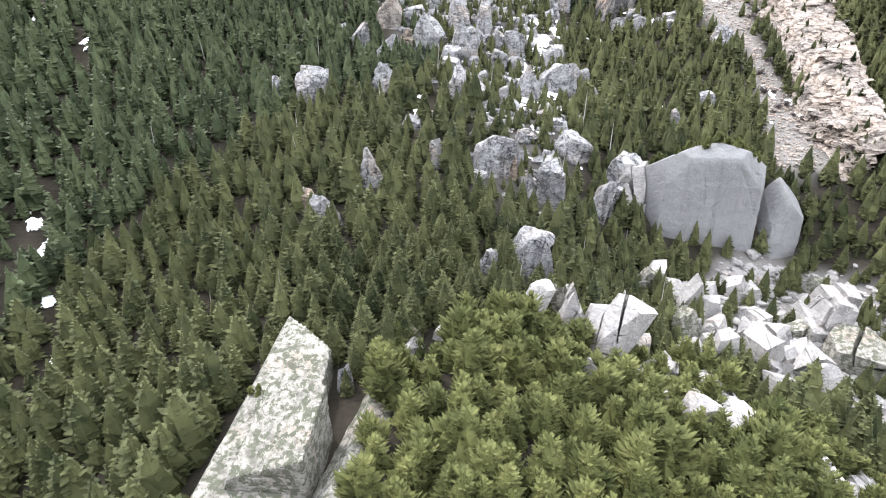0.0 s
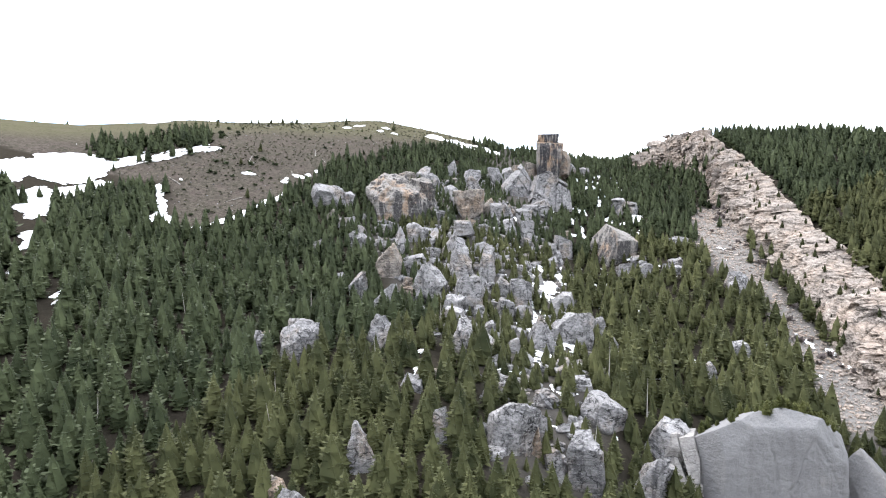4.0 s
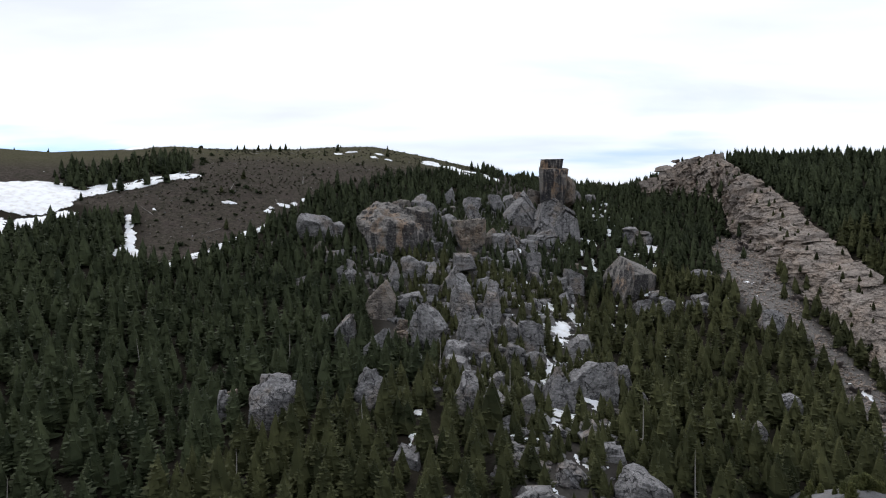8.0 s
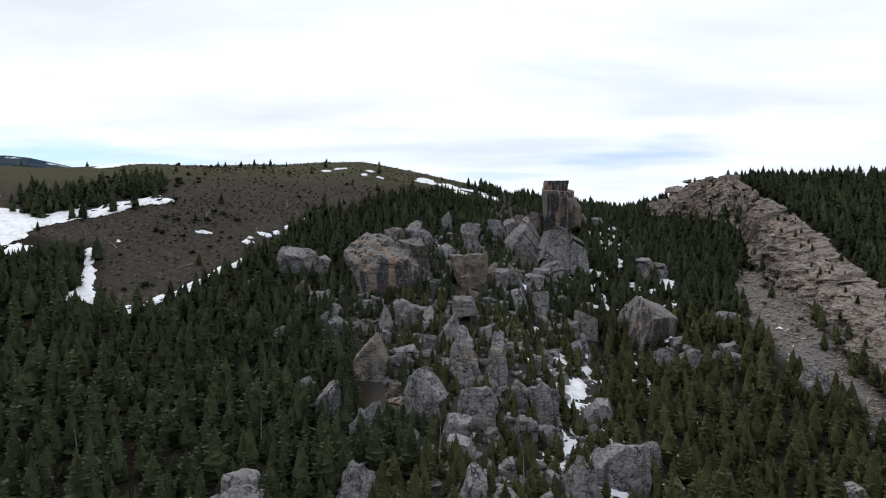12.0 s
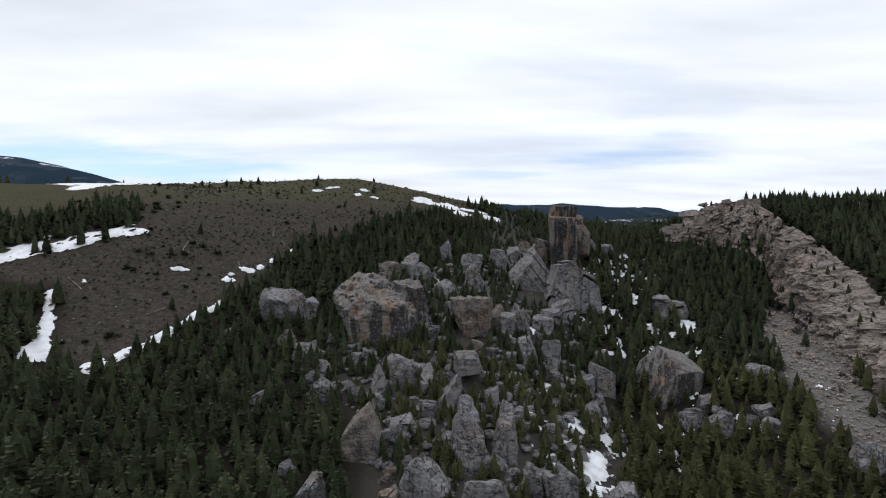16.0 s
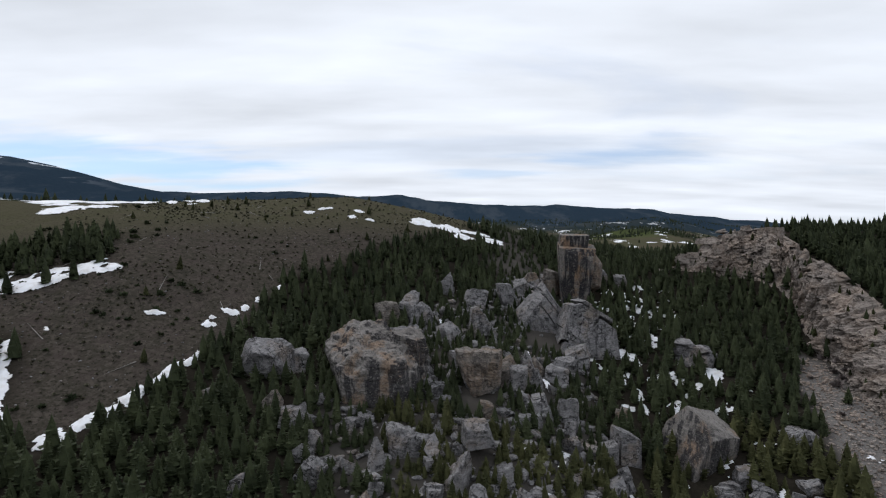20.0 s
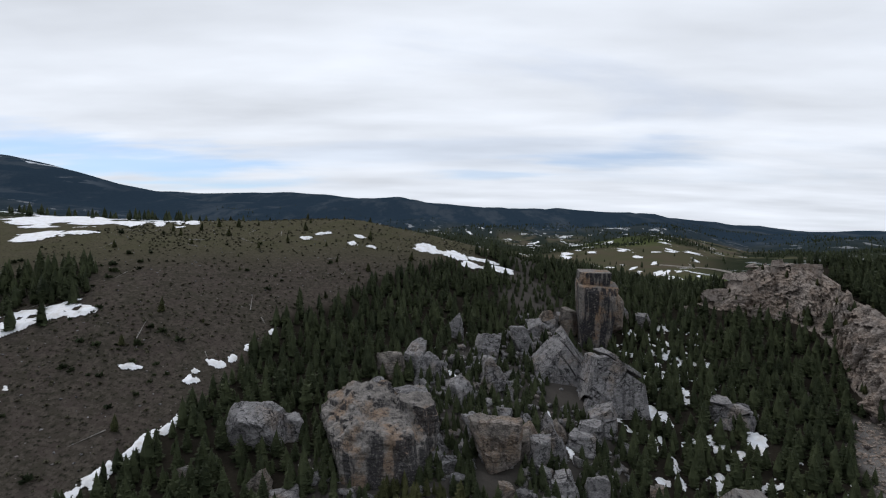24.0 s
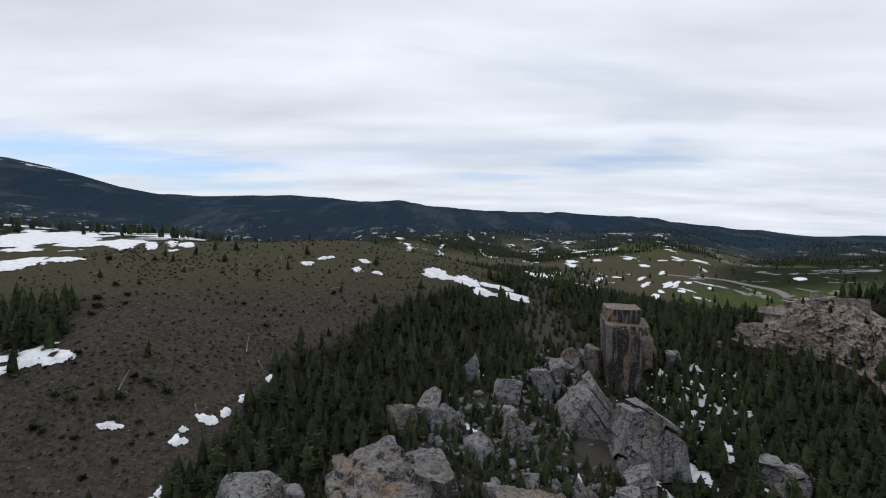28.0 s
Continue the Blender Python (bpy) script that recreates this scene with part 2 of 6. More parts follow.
def ground_material():
    k = Mat("hillside_soil", 1.0)
    k.p.inputs["Specular IOR Level"].default_value = 0.0
    fine, mid, big = k.noise(1.3, 8, 0.65), k.noise(0.16, 6), k.noise(0.02, 5)
    soil = k.mix(fine, (0.013, 0.012, 0.009), (0.040, 0.034, 0.027))
    sage = k.mix(k.step(mid, 0.35, 0.62), (0.060, 0.049, 0.043), (0.048, 0.043, 0.034))
    sage = k.mix(k.step(k.noise(0.7, 7, 0.7), 0.46, 0.6), sage, (0.078, 0.066, 0.056))
    sage = k.mix(k.step(fine, 0.5, 0.66), sage, (0.020, 0.020, 0.015))
    grass = k.mix(k.step(mid, 0.35, 0.65), (0.070, 0.068, 0.040), (0.082, 0.074, 0.050))
    grass = k.mix(k.step(fine, 0.5, 0.7), grass, (0.036, 0.034, 0.022))
    scree = k.mix(k.noise(2.2, 6, 0.7), (0.10, 0.092, 0.086), (0.20, 0.186, 0.176))
    green = k.mix(k.step(mid, 0.35, 0.65), (0.052, 0.066, 0.024), (0.072, 0.082, 0.036))
    # distance haze is painted in: far woods get a bluer, paler base colour
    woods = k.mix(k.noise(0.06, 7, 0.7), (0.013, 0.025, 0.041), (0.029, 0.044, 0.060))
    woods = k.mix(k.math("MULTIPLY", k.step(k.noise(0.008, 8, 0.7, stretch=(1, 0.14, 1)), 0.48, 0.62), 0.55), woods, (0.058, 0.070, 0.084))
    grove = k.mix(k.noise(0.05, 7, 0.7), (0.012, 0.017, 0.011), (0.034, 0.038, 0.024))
    # plain dark green nearby, blending to the haze-blue woods with distance
    woods = k.mix(k.attr("haze_tint"), grove, woods)
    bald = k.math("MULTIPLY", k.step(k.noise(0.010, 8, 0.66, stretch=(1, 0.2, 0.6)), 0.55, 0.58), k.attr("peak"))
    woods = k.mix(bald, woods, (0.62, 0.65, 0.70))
    c = k.mix(k.attr("sage"), soil, sage)
    c = k.mix(k.attr("grass"), c, grass)
    c = k.mix(k.attr("scree"), c, scree)
    # beyond the near hill: woods broken by clearings, snow and meadow
    far = k.attr("far")
    clear = k.step(k.noise(0.010, 8, 0.68, stretch=(1, 0.3, 1.5)), 0.44, 0.50)
    wild = k.mix(k.math("MULTIPLY", clear, k.attr("open")), woods, k.mix(k.step(big, 0.4, 0.6), (0.085, 0.072, 0.054), (0.082, 0.080, 0.048)))
    wild = k.mix(k.attr("spur"), wild, k.mix(k.step(big, 0.4, 0.6), (0.078, 0.066, 0.046), (0.068, 0.066, 0.040)))
    wild = k.mix(k.attr("meadow"), wild, green)
    lie = k.math("ADD", k.noise(0.030, 7, 0.66, stretch=(1.0, 0.35, 1.5), distort=0.6), k.math("MULTIPLY", k.attr("drift"), 0.09))
    snowy = k.math("MULTIPLY", k.step(lie, 0.60, 0.615), k.attr("snowy"))
    wild = k.mix(snowy, wild, (0.78, 0.79, 0.82))
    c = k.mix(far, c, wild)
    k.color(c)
    return k.bump(k.math("ADD", fine, k.math("MULTIPLY", mid, 1.5)), 0.7, 0.4).m


BARK, DEADWOOD, SNOW, SOIL = bark_material(), grey_wood_material(), snow_material(), ground_material()

# ---- mesh helpers ----


def smooth(a, b, v):
    t = np.clip((np.asarray(v, float) - a) / (b - a), 0, 1)
    return t * t * (3 - 2 * t)


def mesh_from(name, verts, faces, material=None, shade=True):
    """A mesh from an array of places and an array of equal-sided faces."""
    me = bpy.data.meshes.new(name)
    verts, faces = np.asarray(verts, np.float32), np.asarray(faces, np.int32)
    n = faces.shape[1]
    me.vertices.add(len(verts))
    me.vertices.foreach_set("co", verts.ravel())
    me.loops.add(faces.size)
    me.loops.foreach_set("vertex_index", faces.ravel())
    me.polygons.add(len(faces))
    me.polygons.foreach_set("loop_start", np.arange(0, faces.size, n, dtype=np.int32))
    me.polygons.foreach_set("use_smooth", np.full(len(faces), shade))
    me.update(calc_edges=True)
    if material:
        me.materials.append(material)
    return me


def part(name, me, parent=None, label="", at=None):
    """Links a mesh (or a bmesh, with its material set) as one object under its thing."""
    ob = new(name, me)
    if parent:
        ob.parent = parent
    if at is not None:
        ob.matrix_basis = at
    if label:
        ob["label"] = label
    return ob


rng = np.random.default_rng(7)


def wave_noise(x, y, seed=0, octaves=4, scale=0.05, gain=0.5):
    """Cheap smooth noise over the plan: sums of turned sines, about -1 to 1."""
    r = np.random.default_rng(seed)
    x, y = np.asarray(x, float), np.asarray(y, float)
    out, amp, total = 0, 1.0, 0.0
    for o in range(octaves):
        for _ in range(3):
            a, p, f = r.uniform(0, 6.28), r.uniform(0, 6.28), scale * 2**o * r.uniform(0.7, 1.4)
            out = out + amp * np.sin((x * math.cos(a) + y * math.sin(a)) * f + p + 1.3 * np.sin((y * math.cos(a) - x * math.sin(a)) * f * 0.8 + 2 * p))
        total += amp * 1.9
        amp *= gain
    return out / total


# ---- the lie of the land ----
GRID_X = (-220, -140, -95, -50, 0, 40, 75, 105, 200)
GRID_Y = (-30, 45, 80, 110, 122, 160, 205, 250, 300, 355, 430)
HEIGHTS = np.array((
    (44, 15, 4, 1, 8, 4, -6, -11, -6),
    (65, 34, 19, 5, 20, 10, -9, -6, 34),
    (73, 44, 23, 14, 17, 3, -4, 8, 52),
    (79, 50, 34, 27, 26, 5, 2, 22, 58),
    (81, 50, 38, 31, 28, 22, 17, 27, 60),
    (87, 58, 48, 40, 35, 29, 31, 42, 66),
    (92, 67, 60, 56, 54, 41, 51, 60, 82),
    (98, 86, 87, 74, 69, 62, 65, 79, 92),
    (103, 107, 102, 96, 84, 79, 84, 99, 97),
    (113, 112, 114, 115, 104, 93, 87, 83, 88),
    (117, 114, 112, 109, 91, 86, 82, 79, 79)), float)
# the far skyline: height of the ridges by bearing from the hill
RIDGE_AZ = (-180, -70, -50, -38, -33, -28.5, -24, -13, 0, 8, 17, 26, 33, 40, 60, 180)
RIDGE_Z = (200, 330, 480, 548, 487, 400, 382, 398, 345, 312, 285, 212, 160, 165, 220, 200)
RIDGE_FAR = 3900.0


def steep(f, y):
    """Between the gully and the cliff's top the ground stands up."""
    s = smooth(0.60, 0.96, f)
    k = smooth(120, 150, y) * (1 - smooth(285, 310, y))
    return f * (1 - k) + s * k


def table(x, y):
    gx, gy = np.array(GRID_X, float), np.array(GRID_Y, float)
    x, y = np.clip(x, gx[0], gx[-1]), np.clip(y, gy[0], gy[-1])
    i = np.clip(np.searchsorted(gx, x) - 1, 0, len(gx) - 2)
    j = np.clip(np.searchsorted(gy, y) - 1, 0, len(gy) - 2)
    f, g = (x - gx[i]) / (gx[i + 1] - gx[i]), (y - gy[j]) / (gy[j + 1] - gy[j])
    f = np.where(i == 6, steep(f, y), f)
    h = HEIGHTS
    return (h[j, i] * (1 - f) + h[j, i + 1] * f) * (1 - g) + (h[j + 1, i] * (1 - f) + h[j + 1, i + 1] * f) * g


def far_height(x, y):
    dx, dy = x + 15, y - 110
    r, az = np.hypot(dx, dy), np.degrees(np.arctan2(dx, dy))
    top = np.interp(az, RIDGE_AZ, RIDGE_Z)
    floor = 62 + 58 * smooth(-8, -26, az) * (1 - 0.3 * smooth(600, 1200, r)) + 10 * smooth(28, 45, np.abs(az))
    floor = floor + 52 * smooth(480, 1500, r) * smooth(-14, -4, az) * (1 - 0.85 * smooth(20, 28, az))
    rise = smooth(1000, RIDGE_FAR, r) ** 1.25
    z = floor + (top - floor) * rise
    z = z + 40 * smooth(700, 1700, r) * (1 - smooth(3000, 3800, r)) * wave_noise(x, y, 5, 4, 0.0052)
    z = z + 7 * wave_noise(x, y, 9, 3, 0.012) * smooth(350, 800, r)
    z = z + 24 * np.exp(-((x - 570) ** 2 + (y - 830) ** 2) / (2 * 130.0**2))
    return z + 9 * smooth(2500, 3600, r) * wave_noise(x, y, 12, 4, 0.008)


def ground_z(x, y):
    x, y = np.asarray(x, float), np.asarray(y, float)
    near = sum(table(x + a, y + b) for a in (-5, 0, 5) for b in (-6, 0, 6)) / 9
    near = near + 0.5 * wave_noise(x, y, 1, 4, 0.11)
    gap = np.hypot(np.maximum(np.maximum(-205 - x, x - 185), 0), np.maximum(np.maximum(-25 - y, y - 400), 0))
    k = smooth(0, 220, gap)
    return near * (1 - k) + far_height(x, y) * k


def tz(x, y):
    return float(ground_z(x, y))


# ---- what grows where (plan of cover) ----


def dome_mask(x, y):
    """Open sage hillside above the boulders."""
    edge = np.interp(x, (-140, -100, -84, -79, -66, -61, -57, -44, -32, -18, 0, 30), (212, 198, 192, 206, 227, 248, 266, 280, 302, 322, 345, 380))
    left = np.interp(y, (180, 206, 222, 232, 242), (-96, -101, -110, -180, -300))
    wob = 4 * wave_noise(x, y, 21, 3, 0.09)
    m = smooth(-4, 4, y - edge + wob) * smooth(-4, 4, x - left + wob)
    return np.maximum(m, smooth(330, 338, y + wob) * smooth(8, -2, x + 0.35 * (y - 340)))


def stand_mask(x, y, lo, hi):
    """A strip along the slanting stand of spruces at the hill's side."""
    u, v = (x + 132) * 0.87 + (y - 260) * 0.49, (y - 260) * 0.87 - (x + 132) * 0.49
    wob = 3 * wave_noise(x, y, 22, 3, 0.12)
    return smooth(lo - 2, lo + 2, v + wob) * smooth(hi + 2, hi - 2, v + wob) * smooth(24, 19, u + wob) * smooth(-27, -22, u + wob)


def scree_mask(x, y):
    """Talus chute under the cliff and the rubble gully in front of the wall."""
    mid = np.interp(y, (128, 150, 175, 198, 215, 238), (74, 76, 80, 77, 80, 86))
    half = np.interp(y, (128, 150, 175, 188, 198, 225, 242), (7, 5, 2.5, 5, 8, 6.5, 2))
    chute = smooth(2, -2, np.abs(x - mid) - half + 1.5 * wave_noise(x, y, 31, 3, 0.2)) * smooth(247, 239, y) * smooth(122, 130, y)
    bowl = smooth(1.15, 0.85, np.hypot((x - 62) / 24, (y - 88) / 22) + 0.12 * wave_noise(x, y, 32, 3, 0.15))
    return np.maximum(chute, bowl)


def boulder_mask(x, y):
    """The tongue of fallen blocks that runs up the middle of the slope."""
    mid = np.interp(y, (100, 140, 180, 220, 260, 285), (12, 10, 0, -6, 10, 18))
    half = np.interp(y, (100, 140, 165, 200, 230, 262, 290), (10, 14, 22, 30, 30, 22, 8))
    return smooth(4, -4, np.abs(x - mid) - half + 5 * wave_noise(x, y, 41, 3, 0.1)) * smooth(95, 110, y)


# ---- ground: one sheet out to the skyline ----


def spread(a, b, step, far_lo, far_hi, grow=1.09):
    v = list(np.arange(a, b + 0.01, step))
    s = step
    while v[-1] < far_hi:
        s *= grow
        v.append(v[-1] + min(s, 120))
    s = step
    while v[0] > far_lo:
        s *= grow
        v.insert(0, v[0] - min(s, 120))
    return np.array(v)


def build_ground():
    gx, gy = spread(-180, 170, 2.2, -4300, 4300), spread(-20, 385, 2.2, -1600, 4500)
    X, Y = np.meshgrid(gx, gy, indexing="ij")
    Z = ground_z(X, Y)
    nx, ny = X.shape
    a = np.arange(nx * ny).reshape(nx, ny)
    quads = np.stack([a[:-1, :-1], a[1:, :-1], a[1:, 1:], a[:-1, 1:]], -1).reshape(-1, 4)
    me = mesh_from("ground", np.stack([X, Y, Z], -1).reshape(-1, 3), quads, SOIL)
    x, y = X.ravel(), Y.ravel()
    r, az = np.hypot(x + 15, y - 110), np.degrees(np.arctan2(x + 15, y - 110))
    covers = {
        "sage": dome_mask(x, y),
        "grass": dome_mask(x, y) * 0.85 * smooth(318, 352, y - 0.45 * x),
        "scree": np.maximum(scree_mask(x, y), 0.3 * boulder_mask(x, y)),
        "far": smooth(385, 420, y) + smooth(175, 200, x) + smooth(-290, -330, x),
        "open": smooth(-12, 2, az) * (1 - smooth(1200, 2100, r)) * (1 - smooth(-0.22, -0.02, wave_noise(x, y, 77, 4, 0.012))),
        "meadow": np.clip(smooth(20, 24, az) * smooth(420, 520, r) * (1 - smooth(640, 740, r - 5 * (az - 28))) + 0.9 * smooth(1.2, 0.7, np.hypot((x - 330) / 90, (y - 1250) / 150)), 0, 1),
        "spur": smooth(6, 13, az) * (1 - smooth(23, 27, az)) * smooth(330, 420, r) * (1 - smooth(900, 1250, r)),
        "snowy": smooth(-60, -40, az) * smooth(300, 380, r) * (1 - smooth(1300, 2300, r)) * (1 - 0.75 * smooth(23, 26, az)),
        "drift": np.clip(smooth(-60, -48, az) * smooth(-14, -22, az) * smooth(300, 360, r) * (1 - smooth(560, 800, r)) + 0.75 * smooth(-10, -6, az) * smooth(11, 7, az) * smooth(270, 300, r) * (1 - smooth(380, 460, r)) , 0, 1),
        # how much painted haze blue the woods take, by distance
        "haze_tint": smooth(1100, 2300, r),
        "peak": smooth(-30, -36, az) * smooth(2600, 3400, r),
    }
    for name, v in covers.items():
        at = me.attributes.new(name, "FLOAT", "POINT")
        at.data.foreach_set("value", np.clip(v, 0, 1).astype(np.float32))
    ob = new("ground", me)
    tagged(ob, "sage-brown hillside falling to a wooded valley and far ridges", "ground", kind="structure")


build_ground()

# ---- rocks ----


def ico(level):
    bm = bmesh.new()
    bmesh.ops.create_icosphere(bm, subdivisions=level, radius=1)
    v = np.array([p.co for p in bm.verts])
    f = np.array([[q.index for q in p.verts] for p in bm.faces])
    bm.free()
    return v, f


ICO = {k: ico(k) for k in (2, 3, 4, 5, 6, 7)}


def noise3(v, seed, scale, octaves=4):
    r = np.random.default_rng(seed)
    out, amp, tot = 0, 1.0, 0.0
    for o in range(octaves):
        for _ in range(3):
            d = r.normal(size=3)
            e = r.normal(size=3)
            d, e = d / np.linalg.norm(d), e / np.linalg.norm(e)
            f = scale * 2**o * r.uniform(0.75, 1.3)
            out = out + amp * np.sin(v @ d * f + r.uniform(0, 6.28) + 1.4 * np.sin(v @ e * f * 0.9 + r.uniform(0, 6.28)))
        tot += amp * 1.9
        amp *= 0.52
    return out / tot


def joints(u, seed, bed_dir, split):
    """Reach of a body of stepped, joint-bound blocks along each direction: the outermost of several boxes cut on one set of planes."""
    r = np.random.default_rng(seed)
    d = np.array(bed_dir, float) / np.linalg.norm(bed_dir)
    e = np.cross(d, r.normal(size=3))
    e /= np.linalg.norm(e)
    out = np.zeros(len(u))
    for b in range(9):
        turn = np.stack([d, e, np.cross(d, e)]) + r.normal(0, 0.07, (3, 3))
        turn /= np.linalg.norm(turn, axis=1)[:, None]
        k = np.full(len(u), 9.0)
        for a in turn:
            c = u @ a
            for sign in (1, -1):
                reach = 1.08 - 2.2 * split * r.random()
                k = np.minimum(k, np.where(sign * c > 1e-3, max(reach, 0.22) / np.maximum(sign * c, 1e-3), 9))
        out = np.maximum(out, k)
    return out


def hewn(name, half, planes, seed, material, level=5, rough=0.05, beds=0.0, bed_dir=(0, 0, 1), bed_gap=1.6, split=0.0):
    """A rock bounded by cut faces. half: half sizes; planes: (nx, ny, nz, d) in units of the half sizes."""
    u, f = ICO[level]
    half = np.array(half, float)
    k = np.full(len(u), 1.6)
    for nx, ny, nz, d in planes:
        n = np.array((nx, ny, nz), float)
        n /= np.linalg.norm(n)
        c = u @ n
        k = np.minimum(k, np.where(c > 1e-3, d / np.maximum(c, 1e-3), 9))
    if split:
        k = np.minimum(k, joints(u, seed + 11, bed_dir, split))
    v = u * k[:, None] * half
    size = float(half.mean())
    nrm = u / half
    nrm /= np.linalg.norm(nrm, axis=1)[:, None]
    a = rough * size * (noise3(v, seed, 1.3 / size, 3) + 0.45 * noise3(v, seed + 1, 5.0 / size, 4))
    if beds:
        d = np.array(bed_dir, float) / np.linalg.norm(bed_dir)
        q = v @ d / bed_gap + 0.35 * noise3(v, seed + 3, 0.8 / size, 2)
        cut = np.abs(q - np.round(q))
        a = a - beds * size * smooth(0.16, 0.0, cut)
        e = np.cross(d, (0.3, 1.0, 0.2))
        q = v @ (e / np.linalg.norm(e)) / (bed_gap * 1.9) + 0.45 * noise3(v, seed + 5, 0.9 / size, 2)
        a = a - 0.9 * beds * size * smooth(0.10, 0.0, np.abs(q - np.round(q)))
    v = v + nrm * a[:, None]
    me = mesh_from(name, v, f, material)
    me.set_sharp_from_angle(angle=radians(30))
    return me


def cut_block(planes, size):
    """The solid inside a set of planes (normal, distance), as places and triangles with a few cuts along the edges."""
    bm = bmesh.new()
    bmesh.ops.create_cube(bm, size=6 * size)
    for n, d in planes:
        geom = bm.verts[:] + bm.edges[:] + bm.faces[:]
        cut = bmesh.ops.bisect_plane(bm, geom=geom, plane_co=n * d, plane_no=n, clear_outer=True)
        edges = [e for e in cut["geom_cut"] if isinstance(e, bmesh.types.BMEdge)]
        if edges:
            bmesh.ops.contextual_create(bm, geom=edges)
        if len(bm.faces) < 4:
            bm.free()
            return None
    bmesh.ops.triangulate(bm, faces=bm.faces[:])
    for _ in range(2 if size > 3.2 else 1):
        longest = [e for e in bm.edges if e.calc_length() > 0.32 * size]
        if longest:
            bmesh.ops.subdivide_edges(bm, edges=longest, cuts=1)
            bmesh.ops.triangulate(bm, faces=bm.faces[:])
    bm.verts.index_update()
    v = np.array([p.co for p in bm.verts])
    f = np.array([[q.index for q in p.verts] for p in bm.faces])
    bm.free()
    return v, f


def jointed(name, half, planes, seed, material, bed_dir, beds=3, cross=2, gap=0.05, rough=0.03, ledge=0.3):
    """A rock parted along its beds and cross joints into crisp blocks that stand out unevenly; open joints lie between them."""
    r = np.random.default_rng(seed)
    half = np.array(half, float)
    size = float(half.mean())
    shell = []
    for nx, ny, nz, d in planes:
        n = np.array((nx, ny, nz), float)
        n /= np.linalg.norm(n)
        n2 = n / half
        ln = np.linalg.norm(n2)
        shell.append((n2 / ln, d / ln))
    a = np.array(bed_dir, float) / np.linalg.norm(bed_dir)
    b = np.cross(a, (r.normal(0, 0.4), 1, r.normal(0, 0.4)))
    b /= np.linalg.norm(b)
    c = np.cross(a, b)
    reach = lambda w: float(np.abs(w) @ half) * 1.02  # noqa: E731
    edges = lambda w, n: np.r_[-reach(w), np.sort(np.linspace(-1, 1, n + 1)[1:-1] + r.uniform(-0.5, 0.5, n - 1) / n) * 0.8 * reach(w), reach(w)]  # noqa: E731
    V, F = [], []
    ea = edges(a, beds)
    for lo, hi in zip(ea[:-1], ea[1:]):
        n = max(1, cross + int(r.integers(-1, 2)))
        eb, ec = edges(b, n), edges(c, max(1, n - 1))
        for lo2, hi2 in zip(eb[:-1], eb[1:]):
            for lo3, hi3 in zip(ec[:-1], ec[1:]):
                mid = a * (lo + hi) / 2 + b * (lo2 + hi2) / 2 + c * (lo3 + hi3) / 2
                mid = mid * 0.72
                cell = [(a, hi), (-a, -lo), (b, hi2), (-b, -lo2), (c, hi3), (-c, -lo3)]
                cell = [(w + r.normal(0, 0.05, 3), d - gap * size * r.uniform(0.3, 1)) for w, d in cell]
                back = 1 - ledge * r.random() ** 1.6
                cell += [(w, d * (back if w[2] > -0.5 else 1.0)) for w, d in shell]
                rel = []
                for w, d in cell:
                    ln = np.linalg.norm(w)
                    rel.append((Vector(w / ln), d / ln - (w / ln) @ mid))
                got = cut_block([(w, d) for w, d in rel], size)
                if got is None:
                    continue
                V.append(got[0] + mid)
                F.append(got[1])
    blocks = []
    for v, f in zip(V, F):
        p = v + rough * size * np.stack([noise3(v, seed + 21 + k, 2.4 / size, 3) for k in range(3)], -1)
        blocks.append(mesh_from(name if len(V) == 1 else "block", p, f, material))
        blocks[-1].set_sharp_from_angle(angle=radians(20))
    return blocks


def rock_of(name, blocks):
    """One rock: a single mesh, or a base that carries its blocks."""
    if not isinstance(blocks, list):
        return new(name, blocks)
    if len(blocks) == 1:
        return new(name, blocks[0])
    top = new(name)
    for me in blocks:
        part("block", me, top)
    return top


def knobbly(me, seed, gap, amp, low=-1e9):
    """Swells a rock's skin into rounded knobs with creases between them, above a height."""
    v = np.empty(len(me.vertices) * 3)
    me.vertices.foreach_get("co", v)
    v = v.reshape(-1, 3)
    nrm = np.array([p.vector for p in me.vertex_normals])
    r = np.random.default_rng(seed)
    lo, hi = v.min(0) - gap, v.max(0) + gap
    n = int(np.prod((hi - lo) / gap))
    tree = KDTree(n)
    for k, p in enumerate(r.uniform(lo, hi, (n, 3))):
        tree.insert(p, k)
    tree.balance()
    d = np.array([tree.find(p)[2] for p in v]) / gap
    k = amp * (0.55 - d) * smooth(low - 0.5, low + 1.5, v[:, 2])
    me.vertices.foreach_set("co", (v + nrm * k[:, None]).ravel())
    me.update()
    return me


BOX = ((1, 0, 0, 1), (-1, 0, 0, 1), (0, 1, 0, 1), (0, -1, 0, 1), (0, 0, 1, 1), (0, 0, -1, 1))


def random_planes(seed, n=9, boxy=True):
    r = np.random.default_rng(seed)
    out = [(p[0] + r.normal(0, 0.16), p[1] + r.normal(0, 0.16), p[2] + r.normal(0, 0.16), r.uniform(0.82, 0.98)) for p in BOX] if boxy else []
    for _ in range(n):
        d = r.normal(size=3)
        d /= np.linalg.norm(d)
        out.append((*d, r.uniform(0.82, 1.08)))
    return out


def highest(me, turn=None):
    if isinstance(me, list):
        return max(highest(m, turn) for m in me)
    v = np.empty(len(me.vertices) * 3, np.float32)
    me.vertices.foreach_get("co", v)
    v = v.reshape(-1, 3)
    return float((v @ np.array(turn)[2] if turn is not None else v[:, 2]).max())


